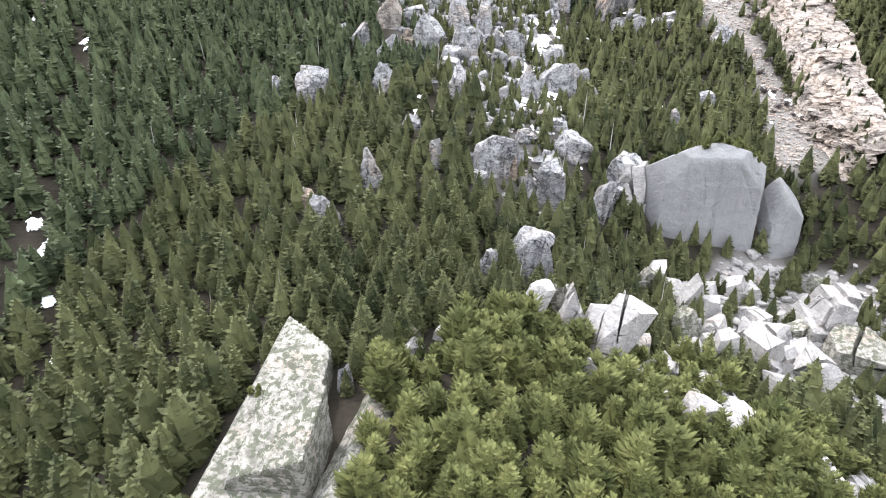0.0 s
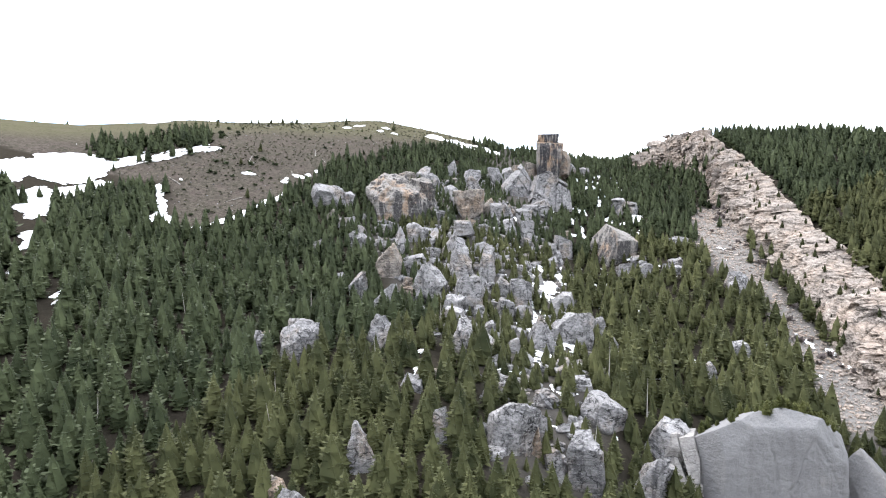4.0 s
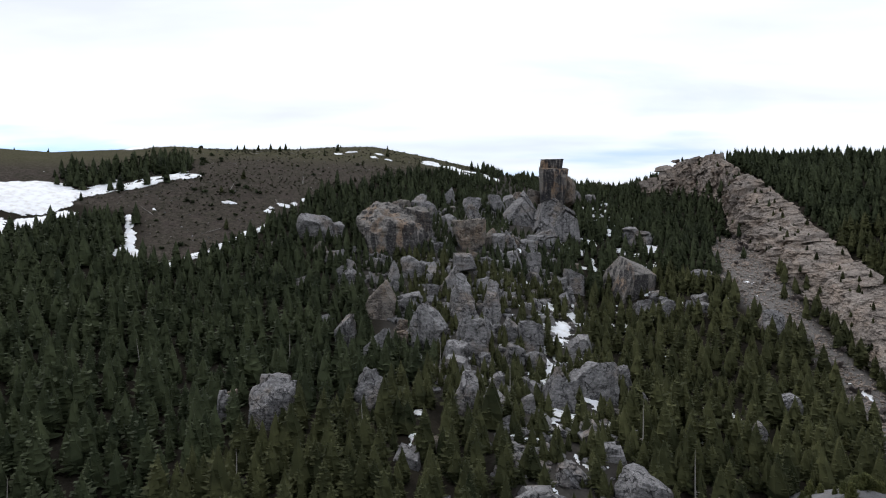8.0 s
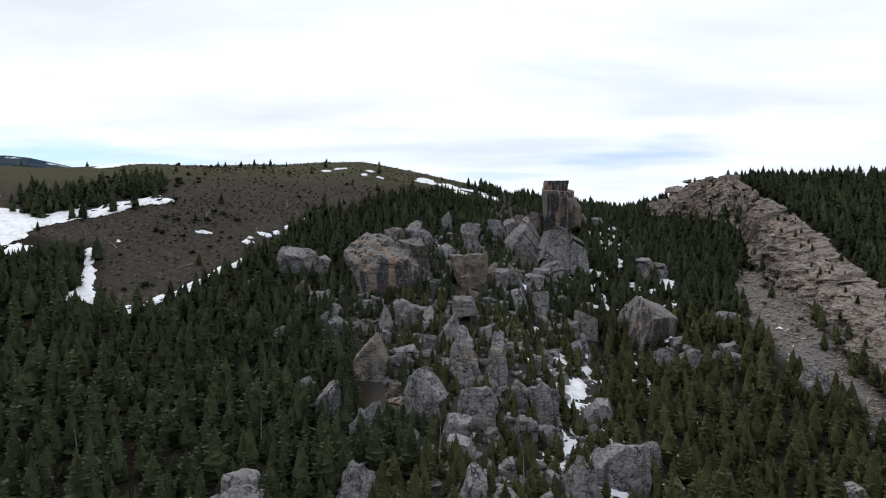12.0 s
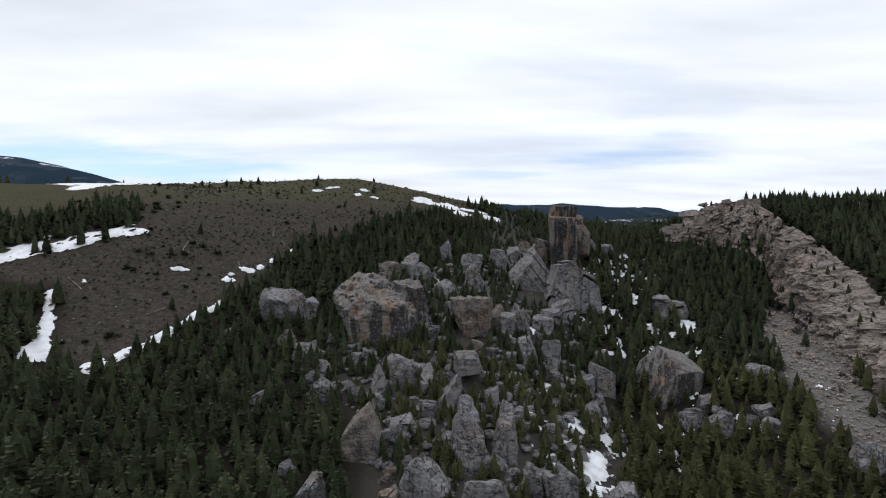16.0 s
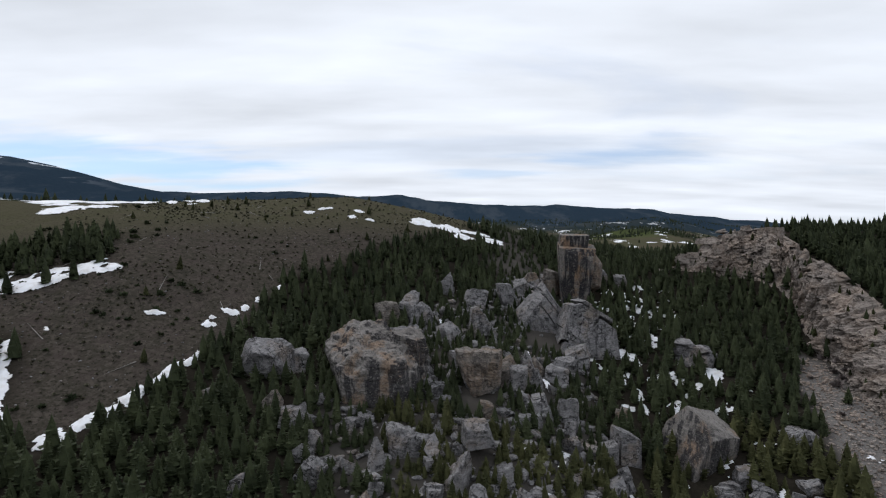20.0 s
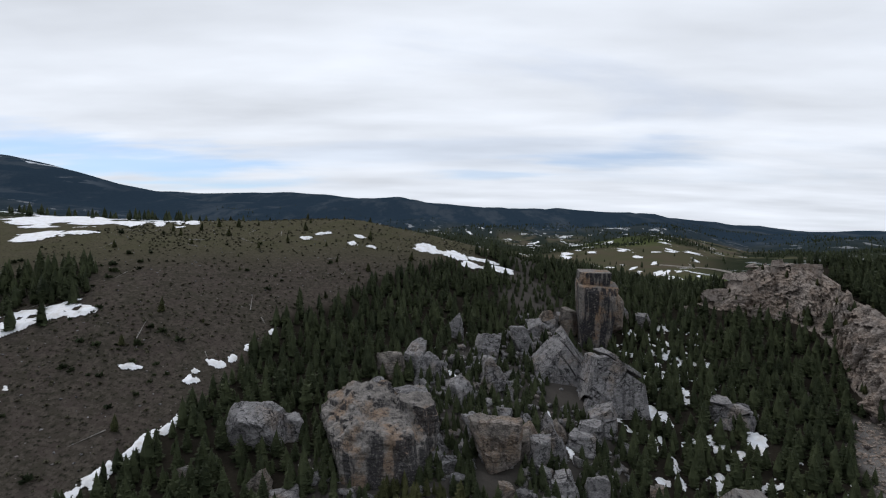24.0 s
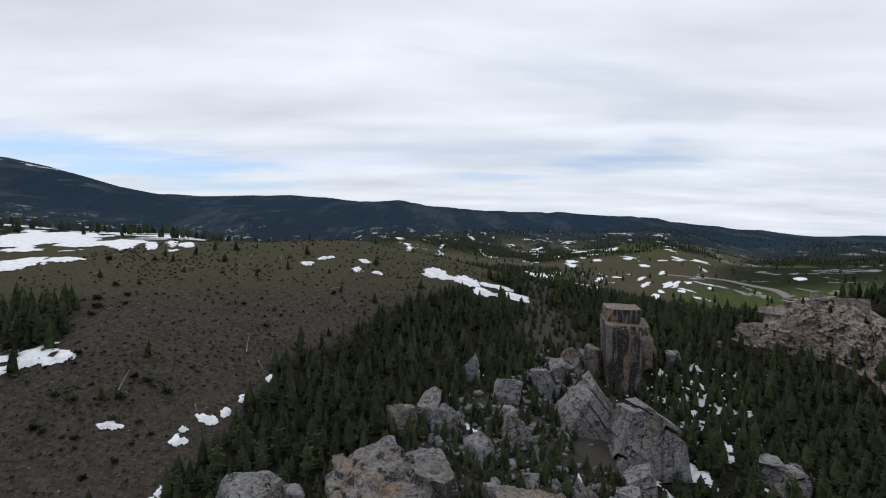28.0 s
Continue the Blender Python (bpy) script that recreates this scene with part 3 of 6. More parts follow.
def put_rock(name, me, x, y, sink, half_z, turn=0, label="", group="", tilt=(0, 0), top=None):
    """Stands a rock on the slope, sunk a little; top sets the height of its highest face instead."""
    z = tz(x, y) + half_z - sink if top is None else top - highest(me)
    ob = rock_of(name, me)
    ob.matrix_basis = pose(x, y, z, tilt[0], tilt[1], turn)
    return tagged(ob, label, "boulder" if "boulder" in name else "rock", group)


# ---- trees ----


def conifer(seed, width, limbs, droop=0.35, crown_from=0.05, belly=0.3, lift=0.0, twigs=0, core=0.55, fine=1.0):
    """Crown of a conifer one unit high: limbs set in a spiral, each a bent kite-shaped needle spray with smaller ones beside it, round a dark core. Returns places and triangles."""
    r = np.random.default_rng(seed)
    V, F = [], []

    def spray(h, a, r0, r1, wide, fall):
        o, t = np.array((math.cos(a), math.sin(a), 0)), np.array((-math.sin(a), math.cos(a), 0))
        up = np.array((0, 0, 1.0))
        b, mid = len(V), r0 + r.uniform(0.45, 0.65) * (r1 - r0)
        e, g = r.uniform(-0.3, 0.3, 2) * wide
        V.extend((o * r0 + up * h, o * mid + t * wide + up * (h - fall * mid + e), o * r1 + up * (h - fall * r1 + 0.16 * (r1 - r0)), o * mid - t * wide + up * (h - fall * mid + g)))
        F.extend(((b, b + 1, b + 2), (b, b + 2, b + 3)) if r.random() < 0.5 else ((b, b + 1, b + 3), (b + 1, b + 2, b + 3)))

    lean, wave = r.uniform(0, 6.28), r.uniform(0, 6.28)
    for k in range(limbs):
        q = (k + r.uniform(0, 1)) / limbs
        h = crown_from + (1 - crown_from) * (1 - (1 - q) ** 0.62) * 0.99
        R = 0.5 * width * max(0.03, 1 - h) ** (0.95 - 0.45 * belly) * min(1, 0.60 + 4 * (h - crown_from))
        a = k * 2.39996 + r.uniform(-0.6, 0.6)
        reach = R * r.uniform(0.62, 1.28) * (1 + 0.16 * math.cos(a - lean) + 0.10 * math.sin(3 * a + 9 * h + wave))
        fall = droop * (1 - 0.9 * h) - lift * (0.4 + h) + r.uniform(-0.25, 0.25)
        wide = fine * (0.030 + 0.20 * reach * r.uniform(0.8, 1.3))
        spray(h, a, 0.25 * reach, reach, wide, fall)
        for i in range(twigs):
            b = a + (1 if i % 2 else -1) * r.uniform(0.15, 0.55)
            spray(h + r.uniform(-0.03, 0.03), b, r.uniform(0.4, 0.6) * reach, reach * r.uniform(0.8, 1.1), 0.5 * wide, fall + r.uniform(-0.35, 0.35))
    b, ring = len(V), 6
    V.append(np.array((0, 0, 1.0)))
    for k, (z, w) in enumerate(((0.90, 0.08), (0.66, 0.34), (0.32, 0.62), (0.06, 0.62))):
        for i in range(ring):
            a = 6.2832 * i / ring + 0.4 * k
            rad = 0.5 * width * w * core / 0.55 * r.uniform(0.75, 1.2)
            V.append(np.array((rad * math.cos(a), rad * math.sin(a), max(z, crown_from) + r.uniform(-0.03, 0.03))))
    for i in range(ring):
        n = (i + 1) % ring
        F.append((b, b + 1 + i, b + 1 + n))
        for k in range(3):
            p, q = b + 1 + k * ring, b + 1 + (k + 1) * ring
            F.extend(((p + i, q + i, q + n), (p + i, q + n, p + n)))
    return np.array(V), np.array(F)


def trunk_arrays(seed, height, base=0.022, sides=6):
    """A tapered, slightly bent trunk with a few bare limb stubs."""
    r = np.random.default_rng(seed)
    V, F = [], []
    bend = r.normal(0, 0.012 * height, 2)
    levels = (-0.06, 0.0, 0.12, 0.4, 0.75, 0.98)
    for h in levels:
        rad = height * base * (1 - 0.93 * max(h, 0)) * (1.35 if h <= 0 else 1)
        for i in range(sides):
            a = 6.2832 * i / sides
            V.append((rad * math.cos(a) + bend[0] * h * (1 - h), rad * math.sin(a) + bend[1] * h * (1 - h), h * height))
    for k in range(len(levels) - 1):
        for i in range(sides):
            n = (i + 1) % sides
            p, q = k * sides, (k + 1) * sides
            F.extend(((p + i, p + n, q + n), (p + i, q + n, q + i)))
    for k in range(5):
        h, a = r.uniform(0.06, 0.3) * height, r.uniform(0, 6.28)
        o = np.array((math.cos(a), math.sin(a), 0.15))
        s = np.array((-math.sin(a), math.cos(a), 0))
        c, l, w = np.array((0, 0, h)), 0.1 * height, 0.006 * height
        b = len(V)
        V.extend((c + s * w, c - s * w, c + np.array((0, 0, 2 * w)), c + o * l))
        F.extend(((b, b + 1, b + 3), (b + 1, b + 2, b + 3), (b + 2, b, b + 3)))
    return np.array(V, float), np.array(F)


FINE = [conifer(100 + i, w, 210, d, 0.03, b, 0.0, 2, 0.6, 0.55) for i, (w, d, b) in enumerate(((0.54, 0.30, 0.4), (0.60, 0.20, 0.6), (0.48, 0.35, 0.25), (0.66, 0.15, 0.7), (0.56, 0.25, 0.5)))]
PINES = [conifer(140 + i, w, 165, 0.05, 0.05, 0.95, l, 2, 0.62, 0.55) for i, (w, l) in enumerate(((0.72, 0.30), (0.84, 0.42), (0.66, 0.25)))]
MIDDLE = [conifer(160 + i, w, 160, d, 0.02, b, 0.0, 0, 0.6, 0.68) for i, (w, d, b) in enumerate(((0.56, 0.30, 0.4), (0.62, 0.20, 0.6), (0.50, 0.35, 0.25), (0.68, 0.15, 0.75), (0.58, 0.25, 0.5)))]
COARSE = [conifer(180 + i, w, 80, d, 0.02, b, 0.0, 0, 0.55, 1.08) for i, (w, d, b) in enumerate(((0.56, 0.30, 0.4), (0.62, 0.20, 0.6), (0.50, 0.35, 0.25), (0.68, 0.15, 0.75), (0.58, 0.25, 0.5)))]
FARTREE = [conifer(220 + i, w, 10, 0.3, 0.04, 0.4) for i, w in enumerate((0.56, 0.68))]
TRUNK = trunk_arrays(60, 1.0)
CROWN_MESH = [mesh_from("crown", v, f, LEAF, False) for v, f in FINE]
PINE_MESH = [mesh_from("crown", v, f, LEAF_PINE, False) for v, f in PINES]
TRUNK_MESH = mesh_from("trunk", *TRUNK, BARK)


def make_tree(crown, label, category):
    top = new("conifer" if category == "conifer" else "pine")
    part("trunk", TRUNK_MESH, top)
    part("crown", crown, top)
    return tagged(top, label, category)


def merged(kinds, spots, name, label, material, extra=None):
    """One mesh of many trees. spots: rows of x, y, z, height, turn, kind."""
    V, F, base = [], [], 0
    for x, y, z, h, a, k in spots:
        v, f = kinds[int(k)]
        c, s = math.cos(a) * h, math.sin(a) * h
        V.append(np.stack([v[:, 0] * c - v[:, 1] * s + x, v[:, 0] * s + v[:, 1] * c + y, v[:, 2] * h + z], -1))
        F.append(f + base)
        base += len(v)
    ob = new(name, mesh_from(name, np.concatenate(V), np.concatenate(F), material, False))
    return tagged(ob, label, "trees", kind="stuff")


ROCK_SPOTS = []      # x, y, radius of every large rock, kept clear of trunks


GLADES = []          # x, y, half width, length: open strips below rocks and snow


def clear_of_rocks(x, y, pad=0.0):
    ok = np.ones(len(x), bool)
    for a, b, w, l in GLADES:
        ok &= ~((np.abs(x - a) < w) & (y < b) & (y > b - l))
    for a, b, c in ROCK_SPOTS:
        ok &= (x - a) ** 2 + (y - b) ** 2 > (c + pad) ** 2
    return ok


# ---- the great rocks ----
# fallen blocks, area by area: x, y, width, height, kind (0 blocky, 1 pointed, 2 leaning slab, 3 column, 4 low and bedded)
ROCKS_UPPER = (
    (-20.5, 251.5, 8.5, 9.2, 0), (-15.9, 249.8, 7, 7.3, 0), (-9.1, 273.8, 9.4, 7.5, 1), (-0.1, 264.8, 8.5, 7.2, 0), (-0.2, 250.1, 9.8, 8.4, 1),
    (-25.2, 247.9, 6.9, 6.9, 0), (20.5, 288, 6, 6, 0), (15.3, 280.9, 7, 6, 0), (9.6, 270.3, 6.4, 8, 0), (46.2, 294.7, 6, 8, 0), (52.1, 291.2, 6.1, 5, 0), (25.6, 239.9, 9.1, 6.5, 4), (20.8, 234.2, 7.5, 5.6, 4), (13.4, 234.5, 6.2, 4.4, 1), (56.1, 245.1,
    8.1, 6.1, 4), (-29.8, 235.5, 13.2, 6.9, 0), (-18, 231.4, 10.3, 9.8, 3),)
ROCKS_UPPER_MORE = (
    (-36, 231.4, 6.1, 6.7, 0), (-8.8, 243.1, 8, 5.3, 0), (-5.6, 230.2, 7.2, 4.8, 0), (-1.5, 223.1, 9.1, 8, 3), (5.6, 225.1, 6.9, 8.7, 2), (-16.4, 229,
    5.4, 3.6, 4), (11.8, 227.1, 5.3, 5.9, 0),)
ROCKS_MIDDLE = (
    (-50, 223.7, 12.2, 9.3, 0), (-44.1, 224.8, 6.2, 6.1, 0), (-46.5, 210.2, 5.7, 4.8, 1), (-41, 206.3, 8.5, 4.1, 4), (-35.7, 199.6, 3.6, 4.5, 0),
    (-29.9, 205.3, 5.2, 2.6, 4), (-23, 196.1, 4.6, 6.4, 1), (-18.2, 200.2, 6.7, 6.3, 0), (-15.1, 200, 5.6, 4.9, 0), (-37.5, 196.9, 4.1, 3.7, 0),
    (-33.4, 193.5, 4, 3.3, 0), (-34.3, 191.1, 5.3, 5.9, 2), (7.1, 224.4, 6.5, 7.2, 0), (11.4, 234.4, 5.9, 5.2, 1), (11.2, 217.6, 7, 4.7, 4), (17.9,
    232.1, 6.8, 4.3, 4), (-11.4, 219, 4.7, 3.2, 0), (1.3, 193.9, 5.6, 3.9, 0),)
ROCKS_MIDDLE_MORE = (
    (-7.3, 191.9, 6.8, 7.9, 1), (-16.5, 183.2, 7.4, 3.7, 4), (-11.8, 188.2, 4.5, 3.9, 0), (-61.2, 211.4, 3.9, 3, 0), (-46.3, 187.1, 3.3, 4.2, 4),
    (59.2, 243.9, 10.9, 4.5, 4), (31.6, 221.7, 4.8, 4, 0), (-0.7, 212, 4.5, 3.8, 4), (18.3, 218, 6.3, 6.3, 3), (-11, 205.4, 3.6, 2.9, 1),)
ROCKS_CORE = (
    (-12.5, 165.5, 9, 11.4, 2), (-29.8, 164.3, 5.9, 7.2, 3), (-21.1, 158.6, 8.5, 7.6, 1), (-1.2, 164.8, 9.3, 9.8, 0), (-6.1, 159.7, 6, 5.5, 0), (6.9,
    173.1, 5.4, 6, 1), (11.8, 169.7, 6.8, 8.3, 3), (-22.9, 160.4, 3, 4.1, 0), (-17.3, 165.6, 6.4, 3.2, 4), (-5.5, 154.5, 6.9, 4.8, 4), (23.2, 174.3,
    8.6, 3.9, 4), (30.3, 177.6, 3.3, 4.2, 1), (11.9, 162.8, 5.2, 4.1, 0), (-9.8, 163.7, 4.2, 4.2, 0), (6.7, 162.7, 5.2, 5.2, 2), (0.5, 161.2, 4.1,
    3.1, 0), (26.1, 200.7, 3.6, 5.6, 0), (26.8, 195.1, 3.5, 3.4, 1),)
ROCKS_CORE_MORE = (
    (-20, 180.5, 4.8, 3, 0), (-35.8, 171.3, 3.4, 2.3, 0), (-17.9, 171.4, 3.8, 2.8, 4), (6.1, 188, 4.6, 3.8, 0), (46.6, 201.9, 7, 3.5, 4), (51.8,
    204.5, 5.7, 3.6, 0),)
ROCKS_LOWER = (
    (-4, 140.7, 4.9, 7.3, 3), (13.7, 147.4, 6.7, 8, 1), (22.5, 155.5, 11.5, 7.5, 0), (-20.8, 140.8, 8, 6.1, 1), (-35.8, 131.3, 7.7, 7.2, 0), (-43.5,
    131.2, 3.6, 4.7, 3), (7.9, 143.3, 3.1, 3.3, 0), (31.5, 153.3, 2.7, 3.1, 1), (-9.4, 127.8, 5.4, 1.8, 4), (19.2, 131, 5.5, 2.5, 4), (-12.6, 123.6,
    5.1, 1.9, 4), (2.7, 151.4, 3.8, 3.4, 0), (61.8, 199.4, 4.7, 2.2, 0), (52.7, 200, 6.3, 3.1, 4), (29.9, 162, 4.8, 4.3, 0), (66.5, 211.5, 7.9, 2.6,
    4), (58.2, 197.2, 3.6, 2.2, 0), (51.2, 197.3, 6.9, 3.9, 4),)
ROCKS_LOWER_MORE = (
    (72, 182.3, 6.4, 4.7, 0), (60.9, 194.8, 4.6, 2, 4),)
ROCKS_BELOW = (
    (3.8, 81.4, 3.8, 4.2, 0), (9.3, 85.8, 5.6, 7.2, 2), (12.2, 85.9, 4.7, 5.7, 4), (-24.7, 91.7, 4.9, 5.2, 2), (-28.3, 94.2, 4, 3.7, 4), (-18.4,
    102.6, 6.1, 6.7, 1), (4.2, 109.5, 6.9, 7.9, 0), (8.4, 111.1, 4.5, 5.7, 1), (-6.6, 108.2, 3.7, 5.2, 0), (15.8, 107.6, 5.3, 9.4, 3), (11.6, 107.7,
    3.3, 4.6, 0), (26.2, 110.3, 4.5, 8.3, 2), (29.4, 111.9, 3.9, 6.6, 3), (32.2, 119.2, 7.2, 6.4, 2), (22.2, 121.9, 8, 5.1, 0), (-37.2, 138.6, 7.3, 5,
    0), (-43.7, 133.3, 2.8, 4, 3), (-20.8, 141.1, 6.5, 5.9, 1),)
ROCKS_BELOW_MORE = (
    (-6.6, 60.5, 2.4, 3.4, 2), (-13.5, 52.1, 2.2, 3.8, 0), (49.5, 142.9, 2.8, 3.5, 4), (59.3, 151.4, 4.4, 3.6, 4), (-55.9, 97, 3.5, 3.2, 1),)
ROCKS_GULLY = (
    (39.2, 89.7, 5.2, 8.4, 1), (32, 92.3, 4.3, 5.1, 2), (43.1, 96, 7.4, 3, 4), (36.5, 79.6, 3.7, 4.3, 0), (38.5, 76.6, 4.9, 7.3, 0), (32.3, 70.6, 4,
    3.5, 0), (38.8, 72.8, 5.1, 6.7, 0), (50.9, 86.5, 8.4, 3.7, 4), (47.8, 78.6, 5.5, 5.8, 2), (56.3, 77.3, 8.2, 6.3, 2), (66, 84, 12.3, 7, 4),
    (50.7, 76.8, 2.7, 2.8, 0), (47.1, 71.4, 2.2, 2.3, 0), (54, 79.5, 2.2, 1.7, 0), (58.5, 87.1, 3, 2.4, 0), (31.2, 61.7, 3, 4.1, 0), (25.5, 52.1, 3.9,
    5.4, 0), (22.1, 54.4, 4, 3, 4),)
ROCKS_GULLY_MORE = (
    (17.3, 51.5, 2.6, 2.7, 0), (21.4, 58.2, 4.2, 2.6, 4), (39, 45.6, 4.2, 3.3, 0), (45.1, 48.2, 3.8, 3.1, 0), (27.1, 63.5, 2.7, 2.8, 0), (36.5, 74,
    3.1, 5.2, 3), (68.7, 85.7, 4.9, 4.7, 0), (51.4, 98.8, 5.4, 4.9, 4), (50.8, 70.9, 2.2, 2.7, 4),)
ROCKS_RIM = (
    (8.6, 66.3, 3.7, 7.5, 2), (14.1, 67.3, 5.3, 9, 1), (18.5, 62.6, 6.1, 10.1, 2), (26.3, 76, 4, 6.5, 1), (15.5, 55.5, 3.5, 4.8, 1), (-2.3, 60.2, 2.8,
    2.5, 4), (-5.9, 57.3, 2.7, 2.2, 4),)
ROCKS_EDGE = (
    (8.9, 69.9, 4.6, 6.1, 1), (14.5, 71.6, 4.7, 7.7, 2), (17.0, 65.4, 4.4, 7.8, 2), (24.2, 75.9, 4.2, 6.7, 1), (37.3, 91.3, 5.0, 5.2, 0), (34.1, 95.2, 4.3, 5.4, 2), (34.5, 77.9, 5.1, 6.9, 0), (41.9, 87.3, 4.8, 5.9, 0), (39.9, 76.7, 4.4, 6.1, 0), (33.2, 72.1, 4.1, 4.3, 0), (16.4, 57.6, 3.4, 3.0, 1), (23.5, 61.1, 4.2, 3.1, 4), (22.0, 54.2, 4.3, 3.4, 0), (27.8, 55.9, 3.4, 4.1, 0), (31.8, 53.0, 6.4, 5.0, 4), (17.1, 51.8, 2.1, 2.2, 0), (52.6, 91.6, 8.3, 3.5, 4), (50.3, 85.0, 6.3, 4.1, 4), (52.5, 79.7, 4.5, 4.0, 0), (56.9, 81.4, 6.9, 4.8, 2), (47.8, 75.6, 3.6, 3.0, 0), (45.2, 68.5, 4.0, 4.2, 0), (64.9, 91.5, 11.6, 9.6, 4), (58.2, 87.9, 4.9, 4.3, 0), (38.5, 46.8, 4.9, 3.1, 0), (43.9, 48.5, 3.1, 2.2, 0), (22.5, 50.1, 2.6, 2.2, 0), (24.1, 67.5, 3.2, 4.1, 0), (27.2, 64.8, 3.1, 3.3, 1), (31.7, 62.8, 3.1, 3.2, 0), (24.4, 51.9, 3.2, 2.8, 0), (53.9, 100.2, 5.4, 2.8, 4), (33.6, 59.8, 3.0, 2.5, 0), (69.5, 102.6, 5.5, 3.8, 4), (68.1, 84.7, 4.8, 4.2, 0),)

# old snow: x, y, half width, half length
SNOW_FIELD = ((-118, 167, 2.6, 6, 30), (-130, 185, 5, 8, 30), (-140, 200, 8, 9, 30), (-150, 228, 13, 11), (-163, 212, 14, 10), (-142, 221, 8, 6), (-134, 210, 6, 5), (-130, 217, 4, 3.5))
SNOW_HILLSIDE = (
    (-108.3, 215.5, 1.4, 6, 30), (-104.6, 209, 1.8, 6, 30), (-101, 202.5, 2.2, 6, 30), (-98.2, 197, 4.8, 3.8), (-84.4, 195, 3.4, 3.4), (-80.8, 202.5, 1.9, 5.5, -27), (-76.3, 209.8, 1.9, 5, -29), (-72.4, 217, 1.3, 5, -29),
    (-68.6, 223.3, 1.3, 4.5, -29), (-84.3, 234.9, 2.6, 1.1), (-70.4, 235.5, 1.6, 1.5), (-70.9, 238.2, 1.1, 0.9), (-67.3, 242.2, 2.4, 1.3), (-64.4, 245, 1.2, 1.5), (-62.3, 250, 1.0, 1.6), (-58.8, 258, 1.0, 1.5))
SNOW_STRIP = ((-114.2, 161, 1.4, 5, 20), (-104, 150, 0.8, 3, 20), (-91.7, 141, 0.8, 2), (-67.4, 79.2, 1.3, 2.6, 20), (-72.1, 85.3, 1.6, 1.4), (-62.1, 71.5, 1.0, 1.4), (-55.8, 62.2, 0.8, 0.9))
SNOW_HILLTOP = (
    (-65.4, 325.6, 2.4, 2.2), (-60.2, 331.5, 3.2, 1.5, 30), (-46, 332.4, 2.2, 1.6), (-47.3, 323.8, 1.6, 2.4), (-40.4, 324.8, 2.0, 1.4), (-19.5, 336, 5.5, 5.5), (-9.5, 336.5, 6.5, 4), (-1, 329.5, 6, 3.2), (10.5, 332, 6, 2.8), (4, 338, 6, 2.4))
SNOW_ROCKS = (
    (21.8, 184.3, 1.5, 3.8), (19.7, 175.8, 2, 1.6), (14.4, 165.3, 1.5, 1.4), (25.1, 190.6, 1, 3.7), (39.4, 192.9, 0.8, 2.1), (59.1, 233.9, 1.4, 2.4),
    (21, 184.1, 1.9, 3.1), (30.3, 185.2, 1.4, 2), (38.5, 184.4, 0.9, 2.2), (59, 236.3, 2.3, 2.1), (49.8, 238.6, 1.8, 1.6), (36.5, 253.2, 1.2, 5.7),
    (41.3, 247.7, 2.2, 2.2), (36.9, 238.7, 0.9, 2.6), (38.5, 231.2, 1, 1.5), (35, 227.1, 1.7, 1.3), (26.7, 198.2, 0.7, 3.4), (51.4, 214.5, 0.9, 2.3),)
SNOW_SLOPE = (
    (36.4, 251.6, 0.9, 2.9), (38.8, 239.5, 0.7, 2.4), (60.2, 236.6, 2.4, 3.1), (47.6, 228.4, 1.1, 1.2), (15.4, 228.4, 1, 2.4), (39, 227.7, 1, 1.6),
    (21.5, 237.2, 1.6, 1.2), (39.7, 232.5, 0.6, 1.8), (50.3, 230.2, 0.8, 0.9), (6.1, 203.8, 0.5, 1.1), (37.7, 252.5, 1.4, 3.5), (40, 249.7, 1.5, 1.9),
    (43, 246.2, 1, 2.5), (48.9, 268.7, 1.1, 1.5), (12.5, 239.7, 0.5, 3.3), (21.4, 236.4, 1.3, 1), (50.9, 256.7, 0.7, 1.6), (64.7, 256.4, 0.7, 0.7),
    (55.4, 279.2, 0.7, 1.3), (58.7, 267.7, 0.6, 0.9),)
SNOW_WOODS = (
    (-11.4, 137.3, 1.2, 1.2), (-11.6, 127.6, 1.2, 2), (-17.3, 123.7, 0.5, 1.1), (18.5, 145.1, 1.3, 0.9), (18.2, 134.3, 0.7, 0.7), (47.4, 143.5, 0.7,
    2.6), (6.2, 124.6, 0.3, 0.7), (13.8, 128.7, 0.4, 1.6), (-68.2, 81, 0.8, 2.3), (-71.6, 84.7, 1.1, 0.8), (-74.1, 87.1, 0.6, 0.7), (-58.9, 71.1, 0.4,
    1.6), (-62.2, 71.1, 0.8, 0.7), (-55.6, 62.3, 0.5, 0.7), (-89.6, 138, 0.5, 1.7), (-106.5, 147.3, 0.8, 1.8), (-32.8, 50.8, 0.4, 0.7), (47.7, 146.6,
    1.1, 3.9), (17.3, 108.3, 0.7, 1.1), (29.4, 111.9, 0.6, 0.9), (33.8, 97.3, 1.2, 1.3), (54.7, 61.7, 0.3, 0.8), (18.9, 181.2, 1.5, 3.9), (-11.7,
    129.3, 0.9, 1.2),)
SNOW_BEHIND = (
    (-151.6, 300.7, 7.1, 10.2, 36.0), (-141.3, 304.1, 7.3, 4.9, 34.0), (-209.3, 390.0, 14.6, 74.3, 35.0), (-198.3, 406.3, 12.7, 78.8, 32.0), (-152.5, 361.8, 5.9, 36.3, 29.0), (-152.4, 373.9, 4.2, 31.9, 28.0), (-138.1, 358.3, 2.3, 27.9, 27.0), (-134.2, 368.6, 2.9, 30.5, 25.0), (-117.8, 345.4, 2.9, 9.0, 24.0),)
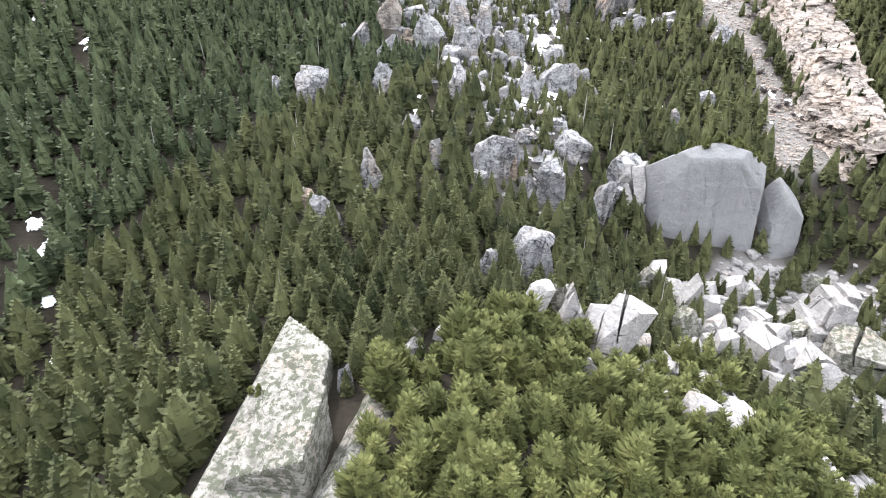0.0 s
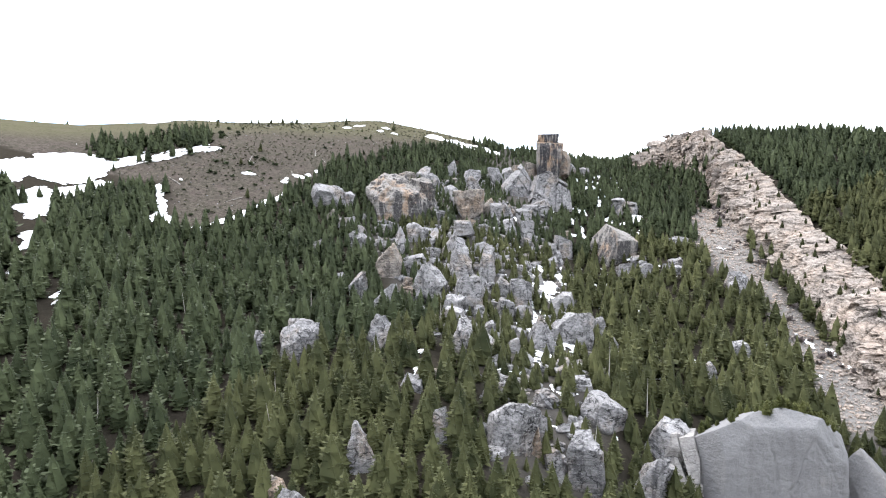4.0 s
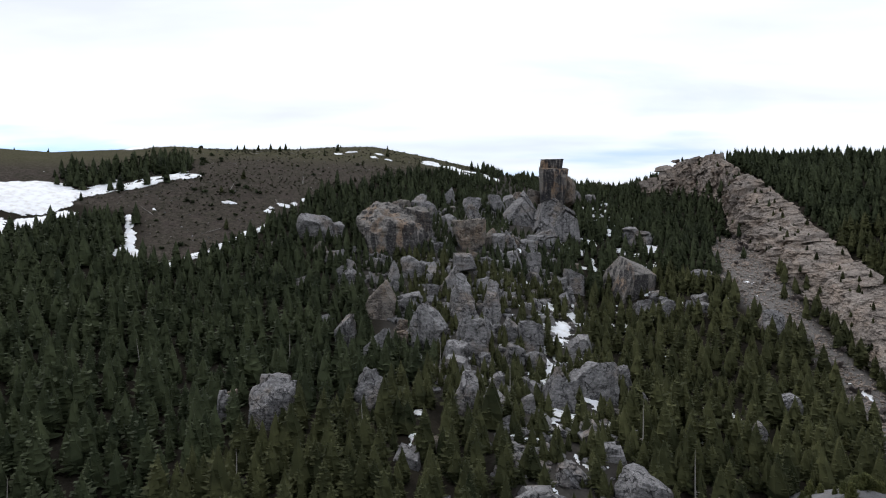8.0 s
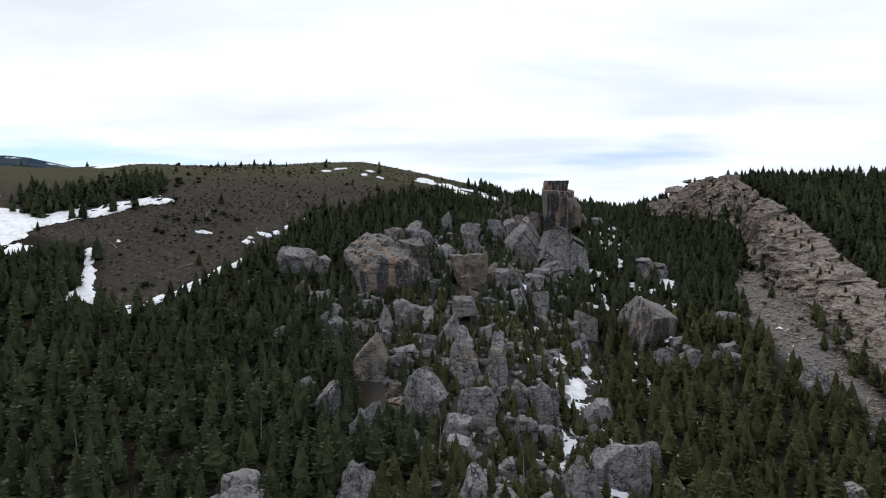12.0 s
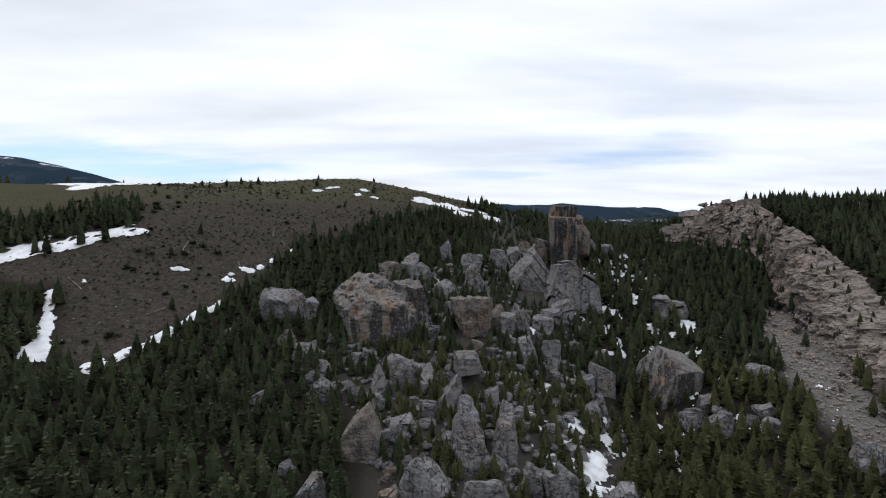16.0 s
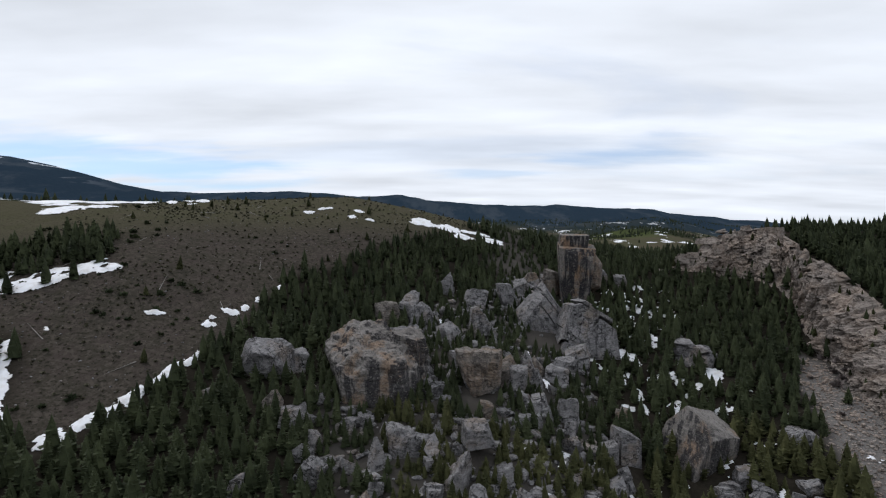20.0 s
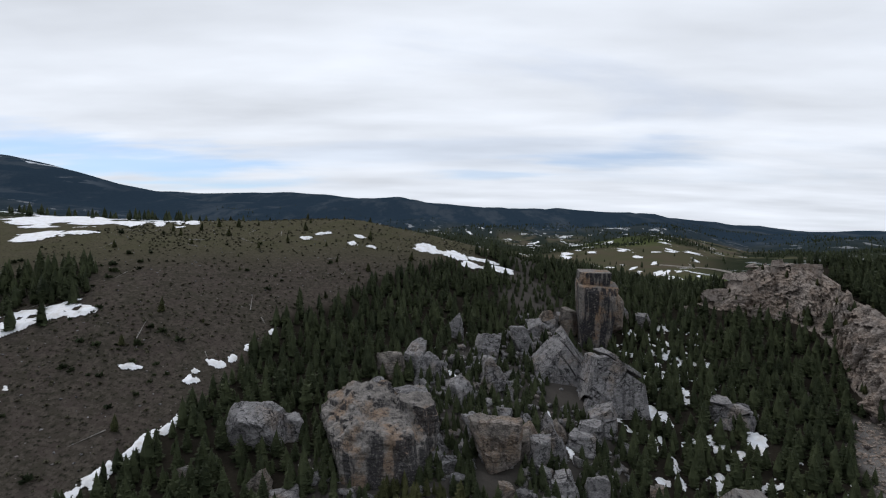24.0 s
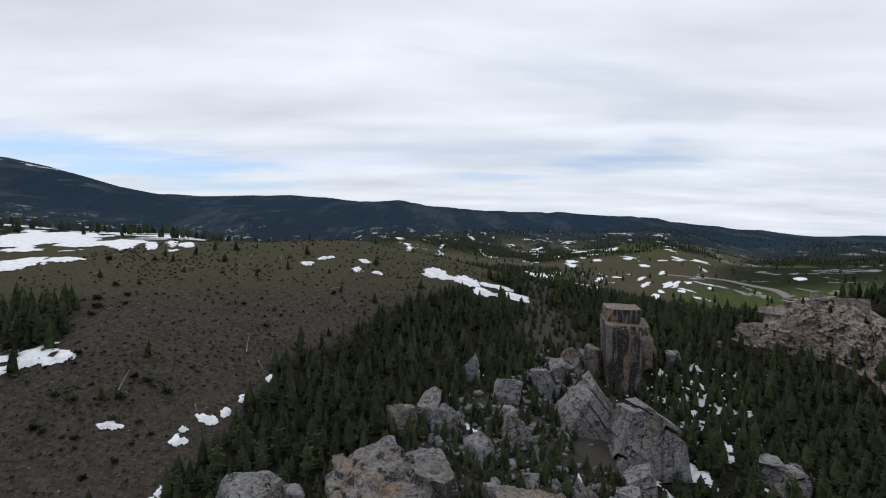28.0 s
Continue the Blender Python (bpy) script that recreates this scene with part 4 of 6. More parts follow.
SNOW_VALLEY = (
    (220.4, 813.1, 3.9, 23.7, -26), (202.2, 747.1, 3.6, 24.3, -26), (223.2, 739.5, 4.9, 27.2, -24), (266.8, 873.2, 3.8, 22.7, -22), (181.4, 660.5, 3.5, 15.2, -18), (118.9, 460.8, 2.2, 29.5, -30), (195.4, 685.4, 2.9, 13.3, -14), (214.8, 682.2, 4.1, 12.8, -14), (216.2, 650.8, 3.1, 5.4, 11), (230.9, 736.5, 3.1, 25.6, -27), (268.2, 945.3, 6.5, 13.2, -3), (274.0, 1032.1, 7.1, 19.2, -14), (229.4, 1045.1, 6.4, 18.2, -3), (191.8, 1066.5, 8.5, 17.6, 8), (325.1, 1305.2, 16.6, 18.2, -16), (308.9, 986.1, 8.1, 7.2, 46), (369.6, 1000.5, 12.9, 17.1, -22), (110.0, 869.8, 15.4, 21.9, -5))
SNOW_VALLEY_FAR = (
    (116.4, 811.3, 11.8, 25.2, -6), (139.1, 1404.0, 9.5, 19.6, 16), (176.4, 1330.0, 8.2, 20.3, 8), (203.9, 864.4, 6.8, 24.6, -14), (139.1, 715.8, 4.6, 28.0, -11), (272.2, 1796.8, 10.3, 22.0, 61), (254.4, 708.9, 2.6, 8.3, -24), (396.8, 792.4, 6.9, 15.6, -22), (223.4, 1120.9, 4.2, 18.3, -6), (176.3, 834.7, 4.0, 17.6, -19), (381.7, 1129.9, 5.8, 8.3, 19))


ROCK_WORDS = {
    0: ("weathered grey block of limestone wedged among conifers", "boulder"),
    1: ("pointed grey boulder with a ridged peak", "boulder"),
    2: ("tilted grey slab leaning against other blocks", "rock slab"),
    3: ("upright grey rock column with vertical cracks", "boulder"),
    4: ("low layered grey rock lying on the slope", "boulder"),
}
ROCK_NAMES = {0: "boulder", 1: "pointed_boulder", 2: "leaning_slab", 3: "rock_column", 4: "flat_boulder"}


def planes_for(kind, seed):
    r = np.random.default_rng(seed)
    j = lambda s=0.18: r.normal(0, s)  # noqa: E731
    if kind == 1:
        p = [(-0.8 + j(), j(), 0.55, 0.52 + j(0.05)), (0.8 + j(), j(), 0.6 + j(), 0.52 + j(0.05)), (j(), -1, 0.32 + j(), 0.72), (j(), 1, 0.3, 0.72), (0, 0, -1, 1), (-1, j(), -0.1, 0.9), (1, j(), -0.1, 0.9)]
    elif kind == 3:
        p = [(1, j(), j(0.06), 0.85), (-1, j(), j(0.06), 0.85), (j(), 1, 0.05, 0.9), (j(), -1, 0.05, 0.85), (j(0.25), j(0.2), 1, 0.97), (0, 0, -1, 1)]
    elif kind == 4:
        p = [(1, j(), 0.2, 0.95), (-1, j(), 0.2, 0.95), (j(), 1, 0.2, 0.95), (j(), -1, 0.1, 0.9), (j(0.15), -0.15, 1, 0.95), (0, 0, -1, 1)]
    else:
        p = [(c[0] + j(), c[1] + j(), c[2] + j(0.16), r.uniform(0.82, 1.0)) for c in BOX]
    for _ in range(7 if kind in (0, 2) else 4):
        d = r.normal(size=3)
        d /= np.linalg.norm(d)
        p.append((*d, r.uniform(0.84, 1.1)))
    return p


def field_rocks():
    n = 0
    areas = ((ROCKS_UPPER, "fallen blocks below the tower"), (ROCKS_UPPER_MORE, "fallen blocks below the tower"), (ROCKS_MIDDLE, "fallen blocks of the mid slope"), (ROCKS_MIDDLE_MORE, "fallen blocks of the mid slope"),
             (ROCKS_CORE, "great fallen blocks"), (ROCKS_CORE_MORE, "great fallen blocks"), (ROCKS_LOWER, "fallen blocks in the trees"), (ROCKS_LOWER_MORE, "fallen blocks in the trees"), (ROCKS_BELOW, "blocks in the lower woods"), (ROCKS_BELOW_MORE, "blocks in the lower woods"),
             (ROCKS_GULLY, "pale blocks of the gully"), (ROCKS_GULLY_MORE, "pale blocks of the gully"), (ROCKS_RIM, "pale blocks on the knoll's rim"), (ROCKS_EDGE, "pale blocks of the gully"))
    for rows, group in areas:
        for x, y, w, h, kind in rows:
            n += 1
            r = np.random.default_rng(900 + n)
            k = 0.95 if "pale" in group else (0.97 if "woods" in group or "in the trees" in group else 0.86)
            w, h = k * w, k * h
            sink = 0.35 * h + 0.8
            half = (w * 0.49, w * r.uniform(0.38, 0.48), (h + sink) * 0.5)
            pale = "pale" in group
            mat = LICHEN if pale and r.random() < 0.1 else (ROCK_PALE if pale else (ROCK_TAN if r.random() < 0.14 else ROCK))
            beds = r.uniform(0.025, 0.05)
            way = (r.normal(0, 0.3), r.normal(0, 0.3), 1) if kind != 3 else (1, r.normal(0, 0.5), 0.1)
            me = jointed(ROCK_NAMES[kind], half, planes_for(kind, n * 7), n, mat, way, 2 if w < 4 else int(r.integers(2, 4)), 1 if w < 3.8 else 2, 0.012, 0.05, 0.34)
            if w > 4.2 and not pale and kind != 4:
                me = hewn(ROCK_NAMES[kind], half, planes_for(kind, n * 7), n, mat, 5 if w > 8 else 4, 0.06, 0.03, way, 0.34 * w, 0.0)
                knobbly(me, n + 40, 0.34 * w, 0.10 * w)
            tilt = (r.uniform(-8, 8), r.choice((-1, 1)) * r.uniform(16, 30)) if kind == 2 else (r.normal(0, 7), r.normal(0, 9))
            words, cat = ROCK_WORDS[kind]
            if pale:
                words = words.replace("grey", "pale").replace("among conifers", "in the rubble gully")
            ob = rock_of(ROCK_NAMES[kind], me)
            turn = Euler([radians(v) for v in (*tilt, r.uniform(-25, 25))]).to_matrix()
            high = highest(me, turn)
            ob.matrix_basis = Matrix.Translation((x, y, tz(x, y) + h - high)) @ turn.to_4x4()
            tagged(ob, words, cat, group)
            ROCK_SPOTS.append((x, y, 0.3 * w))
            if w > 2.6:
                GLADES.append((x, y, 0.36 * w, 1.5 + 0.85 * h) if "woods" in group or "in the trees" in group else (x, y, 0.28 * w, 0.5 + 0.32 * h))


ROCK_PALE = rock_material("pale_rock", (0.290, 0.272, 0.262), (0.235, 0.222, 0.215), (0.100, 0.094, 0.089), (0.262, 0.222, 0.196), 0.3, (0.54, 0.72), 0.25, cracks=0.3, grain=0.5, laminae=0.25)


def crack(me, lines, half, depth=0.22, wide=0.22):
    """Presses cracks into a rock's front: lines of (x, z) steps in its own frame."""
    v = np.empty(len(me.vertices) * 3)
    me.vertices.foreach_get("co", v)
    v = v.reshape(-1, 3)
    near = np.full(len(v), 9.0)
    for line in lines:
        for (ax, az), (bx, bz) in zip(line[:-1], line[1:]):
            d = np.array((bx - ax, bz - az))
            s = np.clip(((v[:, 0] - ax) * d[0] + (v[:, 2] - az) * d[1]) / (d @ d), 0, 1)
            near = np.minimum(near, np.hypot(v[:, 0] - ax - s * d[0], v[:, 2] - az - s * d[1]))
    front = v[:, 1] < 0
    v[:, 1] += np.where(front, depth * smooth(wide, 0.0, near), 0)
    me.vertices.foreach_set("co", v.ravel())
    me.update()
    return me


def great_rocks():
    # the smooth wall
    half = (14.6, 8.5, 14.6)
    wall = hewn("wall_boulder", half, ((0, -1, 0.06, 0.86), (0, 1, 0, 1), (-1, -0.35, 0.06, 0.90), (-1, 0, 0.0, 0.98), (-0.5, 0.28, 1, 0.84), (1, -0.25, 0.02, 0.88), (-0.22, 0.25, 1, 0.86), (0.04, 0.35, 1, 0.90), (0.62, 0.1, 1, 1.0), (0.3, 0.15, 1, 0.93), (0, -0.55, 1, 1.13), (0, -1, 0.55, 1.10), (-0.5, -0.9, 0.5, 1.14), (0.6, -0.8, 0.6, 1.14), (0.9, -0.3, 0.7, 1.06), (0, 0, -1, 1)), 1, PALE_SLAB, 7, 0.028)
    crack(wall, (((-2.6, 10.5), (-1.6, 6.8), (-1.3, 3.2)), ((4.6, 10.8), (3.0, 8.0), (2.0, 4.0), (1.4, -2.5), (0.9, -9)), ((4.6, 10.8), (7.0, 6.5), (9.3, 1.0)), ((7.2, 12.8), (7.8, 9.4), (9.2, 9.0)), ((8.6, 13.0), (9.3, 9.2), (9.2, 5.5)), ((2.0, 4.0), (0.6, 2.0), (1.4, 0.0)), ((11.6, 8), (12.2, 1.0), (11.2, -5))), half)
    put_rock("wall_boulder", wall, 48.5, 118.6, 0, 14.6, 0, "huge smooth grey boulder wall with fine branching cracks", top=28.6)
    side = hewn("boulder", (4.5, 4.4, 9.0), ((0, -1, 0.1, 0.85), (0, 1, 0, 1), (-1, 0, 0.1, 0.8), (1, -0.3, 0.1, 0.85), (-0.9, -0.2, 0.6, 0.92), (0.35, -0.3, 1, 0.95), (0.8, -0.6, 0.4, 0.98), (-0.6, -0.8, 0.2, 0.95), (0, 0, -1, 1)), 4, PALE_SLAB, 6, 0.045)
    put_rock("boulder", side, 64.6, 114.5, 0, 10.5, 12, "grey side slab standing beside the great wall", tilt=(0, 9), top=20.6)
    flank = jointed("boulder", (4.2, 4.5, 10), random_planes(61, 7), 6, ROCK_PALE, (1, 0, 0.35), 3, 2, 0.02, 0.03, 0.3)
    put_rock("boulder", flank, 34.2, 117.5, 0, 10, -20, "stained pale flank block beside the great wall", top=23.4)
    # the tower: a streaked body, a stepped cap and a back pillar
    tower = new("rock_tower")
    tower.matrix_basis = pose(32.5, 280.5, 74, 0, 0, -7)
    tagged(tower, "tall square rock tower with a stepped cap and black water streaks", "rock tower")
    body = hewn("body", (5.6, 6.2, 11.2), ((0, -1, -0.20, 0.86), (0, 1, 0, 1), (-1, 0, -0.06, 0.9), (1, 0, -0.30, 0.88), (0.04, -0.10, 1, 0.86), (0, 0, -1, 1), (-0.8, -1, -0.15, 1.1), (0.7, -0.9, -0.25, 1.16), (0.2, -1, 0.9, 1.12)), 8, ROCK_STREAK, 6, 0.03, 0.010, (0, 0, 1), 3.2, 0.0)
    part("body", body, tower, "tan and black-streaked lower tower", pose(1.2, 0, 8.4))
    cap = hewn("cap", (5.0, 5.2, 2.9), ((0, -1, -0.05, 0.88), (0, 1, 0, 1), (-1, 0, 0.05, 0.93), (1, 0, -0.1, 0.9), (0.03, -0.12, 1, 0.82), (0, 0, -1, 1), (-0.7, -0.9, 0.2, 1.14)), 9, ROCK_STREAK, 6, 0.03, 0.014, (0, 0, 1), 1.5, 0.0)
    part("cap", cap, tower, "flat grey cap block set back from the edge", pose(0.9, 1.5, 19.4))
    back = hewn("pillar", (3.4, 3.6, 7), random_planes(62, 8), 10, ROCK_TAN, 5, 0.04, 0.02, (0, 0.1, 1), 1.5, 0.2)
    part("pillar", back, tower, "tan broken pillar behind the tower", pose(7.6, 5.5, 8.4))
    left = hewn("pillar", (3.0, 4.0, 5), random_planes(63, 8), 11, ROCK_TAN, 5, 0.04, 0.02, (0, 0.1, 1), 1.5, 0.2)
    part("pillar", left, tower, "tan broken pillar behind the tower", pose(-6.6, 5.0, 5.2))
    # the knobby great boulder
    big = hewn("boulder", (10.4, 8.2, 10.4), ((0.08, -1, -0.12, 0.88), (0, 1, 0.1, 1), (-1, -0.2, -0.16, 0.86), (1, -0.1, 0.08, 0.92), (0.12, -0.40, 1, 0.76), (-0.75, -0.5, 1, 0.92), (0.9, -0.2, 1, 0.82), (0.1, -0.9, 0.9, 0.90), (-0.5, -0.9, 0.6, 0.95), (0.6, -0.9, 0.5, 0.95), (-0.75, -0.8, -0.1, 0.98), (0.75, -0.8, 0.1, 0.98), (0, 0, -1, 1)), 21, ROCK_STAIN, 7, 0.07, 0.012, (0.1, 0, 1), 2.8, 0.0)
    knobbly(knobbly(big, 641, 3.2, 1.6, 1.5), 642, 1.3, 0.6, 2.5)
    put_rock("great_boulder", big, -25.5, 219.5, 0, 9.2, 6, "great knobby grey boulder with tan and orange stained sides", top=75.2)
    lump = hewn("boulder", (4.2, 4.4, 6.4), random_planes(64, 12), 22, ROCK_STAIN, 6, 0.08, 0.02, (0, 0.2, 1), 1.5, 0.0)
    knobbly(lump, 643, 2.2, 1.0)
    put_rock("boulder", lump, -17.4, 223.5, 0, 4.2, 0, "rounded stained block against the great boulder", top=73.4)
    # two bedded pyramids under the tower
    pyr = jointed("pointed_boulder", (9.6, 6.2, 11), ((-0.72, -0.15, 0.72, 0.56), (0.80, -0.1, 0.58, 0.50), (0.05, -1, 0.28, 0.72), (0, 1, 0.2, 0.9), (0, 0, -1, 1), (-1, 0, 0, 0.95)), 31, ROCK, (0.82, 0.1, 0.57), 9, 2, 0.006, 0.02, 0.10)
    put_rock("pointed_boulder", pyr, 20.0, 259.5, 0, 12, 0, "big grey pyramid boulder with slanting beds", top=81.6)
    pyr2 = jointed("boulder", (8.2, 6.5, 8.4), ((-1, -0.1, 0.25, 0.78), (0.55, 0, 0.9, 0.78), (0, -1, 0.2, 0.8), (0, 1, 0.1, 0.9), (-0.2, 0, 1, 0.92), (1, 0, 0.1, 0.98), (0, 0, -1, 1)), 32, ROCK, (0.55, 0.1, 0.84), 6, 2, 0.007, 0.025, 0.14)
    put_rock("boulder", pyr2, 29.5, 250.5, 0, 8, 0, "grey bedded boulder sloping down beside the pyramid", top=77.2)
    # the leaning block with the pale top
    lean = hewn("boulder", (6.4, 6.6, 8.2), ((0, -1, 0.05, 0.9), (0, 1, 0, 0.95), (-1, 0, 0, 0.9), (1, 0, 0, 0.92), (0, -0.12, 1, 0.9), (0, 0, -1, 1), (0.8, -0.7, 0.5, 1.1)), 41, ROCK_STAIN, 6, 0.02, 0.012, (1, 0, 0.3), 1.7, 0.06)
    ob = new("leaning_block", lean)
    lie = pose(0, 0, 0, 14, 20, 28)
    ob.matrix_basis = Matrix.Translation((46.5, 214.5, 57.2 - highest(lean, lie.to_3x3()))) @ lie
    tagged(ob, "large leaning block with pale top and black-streaked face", "boulder")
    # hut-shaped block and the two tall points of the middle
    hut = hewn("pointed_boulder", (4.6, 4.6, 6.2), ((-0.62, -0.2, 0.78, 0.60), (0.72, 0.1, 0.60, 0.62), (0.2, -1, 0.1, 0.72), (0, 1, 0, 0.9), (-1, 0, -0.1, 0.85), (1, 0, -0.1, 0.85), (0, 0, -1, 1)), 51, ROCK_TAN, 5, 0.02, 0.012, (0.1, 0.1, 1), 1.5)
    knobbly(hut, 651, 2.4, 0.7)
    put_rock("pointed_boulder", hut, -23.6, 178.6, 0, 6.2, -15, "roof-shaped grey boulder with a tan front", top=52.4)
    tall = hewn("pointed_boulder", (4.8, 4.4, 9.6), ((-0.90, -0.1, 0.26, 0.74), (0.88, 0, 0.40, 0.66), (0.1, -1, 0.22, 0.74), (0, 1, 0.1, 0.9), (0, 0, -1, 1), (0.25, -0.5, 1, 0.84), (-0.5, -0.6, 0.5, 0.84)), 52, ROCK, 6, 0.05, 0.035, (0.9, 0.1, 0.25), 1.7, 0.0)
    knobbly(tall, 652, 2.6, 0.7)
    put_rock("pointed_boulder", tall, -3.2, 178.0, 0, 9.6, 10, "tall pointed grey boulder with steep ribs", top=54)
    tall2 = hewn("pointed_boulder", (3.2, 3.3, 6.8), ((-0.8, -0.1, 0.42, 0.70), (0.9, 0, 0.25, 0.72), (0.1, -1, 0.2, 0.74), (0, 1, 0.1, 0.9), (0, 0, -1, 1), (0.2, -0.4, 1, 0.86)), 53, ROCK, 5, 0.05, 0.035, (0.9, 0.1, -0.3), 1.4, 0.0)
    knobbly(tall2, 653, 2.0, 0.5)
    put_rock("pointed_boulder", tall2, 3.0, 181.0, 0, 6.8, -10, "slim pointed grey boulder beside a taller one", top=52.3)
    cap2 = hewn("flat_boulder", (3.2, 3.0, 2.6), random_planes(65, 3), 54, ROCK, 5, 0.02, 0.02)
    put_rock("flat_boulder", cap2, -3.6, 199.2, 0, 2.5, 5, "flat-topped grey block perched on another", top=58.6)
    mid = hewn("boulder", (4.9, 4.4, 5.6), random_planes(66, 10), 55, ROCK_TAN, 5, 0.06, 0.02, (1, 0, 0.3), 2.0, 0.0)
    knobbly(mid, 645, 1.9, 0.8)
    put_rock("boulder", mid, -1.2, 221.0, 0, 5.2, 0, "rounded tan-stained boulder standing clear of trees", top=69)
    col = hewn("rock_column", (2.6, 3.2, 6.0), ((-1, 0, 0, 0.9), (1, 0, 0.05, 0.9), (0, -1, 0.05, 0.9), (0, 1, 0, 1), (0.2, 0, 1, 0.95), (0, 0, -1, 1)), 56, ROCK, 5, 0.02, 0.02, (1, 0, 0.1), 1.2)
    put_rock("rock_column", col, 29.2, 211.0, 0, 6, 8, "split grey rock column in the boulder field", top=53.5)
    col2 = hewn("rock_column", (1.7, 2.2, 5.0), ((-1, 0, 0, 0.9), (1, 0, 0.05, 0.9), (0, -1, 0.05, 0.9), (0, 1, 0, 1), (-0.1, 0, 1, 0.95), (0, 0, -1, 1)), 57, ROCK, 5, 0.02, 0.02, (1, 0, 0.1), 1.2)
    put_rock("rock_column", col2, 25.2, 209.2, 0, 5, 0, "split grey rock column in the boulder field", top=51)
    # the lichened fin and the knoll's side in front
    fin = hewn("rock_fin", (7.6, 14, 10), ((-0.80, 0, 0.60, 0.66), (0.06, -0.16, 1, 0.86), (1, 0.1, 0.02, 0.84), (0.45, 0.95, 0.1, 0.92), (-0.75, 0.6, 0.15, 1.04), (0, 1, 0, 1), (0, -1, 0, 1), (0, 0, -1, 1)), 71, LICHEN, 6, 0.03, 0.01)
    put_rock("rock_fin", fin, -21.5, 47.5, 0, 9.0, 0, "pale lichen-covered rock fin with a sharp crest", top=20.4)
    step = hewn("boulder", (4.6, 5.6, 8), ((-0.9, 0, 0.3, 0.85), (-0.16, -0.2, 1, 0.9), (1, 0, 0.02, 0.85), (0.4, 1, 0.1, 0.95), (-0.5, 1, 0, 0.95), (0.1, -1, 0.05, 0.9), (0, 0, -1, 1)), 72, LICHEN, 6, 0.03, 0.008)
    put_rock("boulder", step, -17.3, 41.0, 0, 8, -4, "pale lichen-spotted block leaning on the fin", top=23.4)
    bank = hewn("rock_bank", (6.0, 15, 10), ((-1, 0.1, 0.12, 0.9), (0.2, 0, 1, 0.92), (-0.6, 0.2, 1, 1.02), (1, 0, 0, 1), (0, 1, 0.15, 0.95), (-0.6, 1, 0.2, 1.02), (0, -1, 0, 1), (0, 0, -1, 1)), 73, LICHEN, 6, 0.05, 0.012)
    put_rock("rock_bank", bank, -7.6, 47, 0, 9.6, -4, "pale cracked rock bank under the pines", top=18.6)
    # crags at the cliff's head
    for n, (x, y, hx, hy, hz, top) in enumerate(((97, 298, 9.5, 7, 9, 99.2), (87.5, 298, 6, 5, 7, 95), (80, 299, 5, 4.5, 6, 89.5), (105, 293, 7, 6, 7, 98.3), (103, 277, 4.5, 6, 6, 92), (71, 300, 4, 4, 4, 84))):
        me = jointed("crag", (hx, hy, hz), random_planes(80 + n, 8), 80 + n, CLIFF, (0.1, 0.1, 1), 4, 3, 0.03, 0.04, 0.4)
        ob = put_rock("crag", me, x, y, 0, hz, 20 * n, "rugged tan limestone crag at the head of the cliff", top=top)
        ob["category"] = "crag"
    ROCK_SPOTS.extend(((41, 117, 7), (54, 117, 7), (65.5, 114, 4), (33, 281, 5.5), (40, 285, 2), (-25.5, 220, 8), (18.5, 259, 6.5), (28.5, 250.5, 5), (46.5, 214.5, 5), (-23.6, 178.6, 3.6), (-3, 178, 3.4),
                       (3, 181, 3), (-3.6, 199, 3), (-1, 221, 4.6), (28, 210, 4), (-20.5, 40, 7), (-20.5, 52, 7), (97, 297, 9), (86, 297, 6), (78, 297, 5), (106, 291, 7), (103, 276, 6)))


ROCK_STREAK = rock_material("streaked_rock", (0.215, 0.196, 0.180), (0.170, 0.154, 0.142), (0.020, 0.020, 0.025), (0.225, 0.150, 0.098), 0.95, (0.44, 0.58), 0.3, run_at=(0.43, 0.52), laminae=0.12, cracks=0.3)
ROCK_STAIN = rock_material("stained_rock", (0.240, 0.222, 0.207), (0.172, 0.156, 0.144), (0.032, 0.031, 0.035), (0.240, 0.172, 0.124), 0.9, (0.48, 0.62), 0.3, run_at=(0.46, 0.56), laminae=0.18, cracks=0.35)
great_rocks()
field_rocks()


def top_of(names):
    """A lookup of the height of the given rocks' tops over the plan, or None beside them."""
    trees = []
    for ob in scene.objects:
        if ob.data and ob.name.split(".")[0] in names:
            trees.append((BVHTree.FromPolygons([ob.matrix_basis @ v.co for v in ob.data.vertices], [p.vertices[:] for p in ob.data.polygons]), ob))

    def look_up(x, y):
        hits = [t.ray_cast(Vector((x, y, 200)), Vector((0, 0, -1)))[0] for t, _ in trees]
        hits = [h.z for h in hits if h]
        return max(hits) if hits else None
    return look_up


ledge_z = top_of(("rock_bank", "rock_fin", "wall_boulder"))


# ---- the cliff along the gully ----


def chips(a, b, seed, gap):
    """Broken faces: the nearest of many scattered seeds sets a face's stand-out and tilt."""
    r = np.random.default_rng(seed)
    lo, hi = (a.min(), b.min()), (a.max(), b.max())
    n = int((hi[0] - lo[0]) * (hi[1] - lo[1]) / gap**2)
    P = np.stack([r.uniform(lo[0], hi[0], n), r.uniform(lo[1], hi[1], n)], -1)
    H, S = r.uniform(0, 1, n), r.normal(0, 0.17, (n, 2))
    tree = KDTree(n)
    for k in range(n):
        tree.insert((P[k, 0], P[k, 1], 0), k)
    tree.balance()
    flat = np.stack([a.ravel(), b.ravel()], -1)
    m = np.array([tree.find((q[0], q[1], 0))[1] for q in flat])
    out = H[m] + ((flat - P[m]) * S[m]).sum(-1) / gap
    return out.reshape(a.shape)


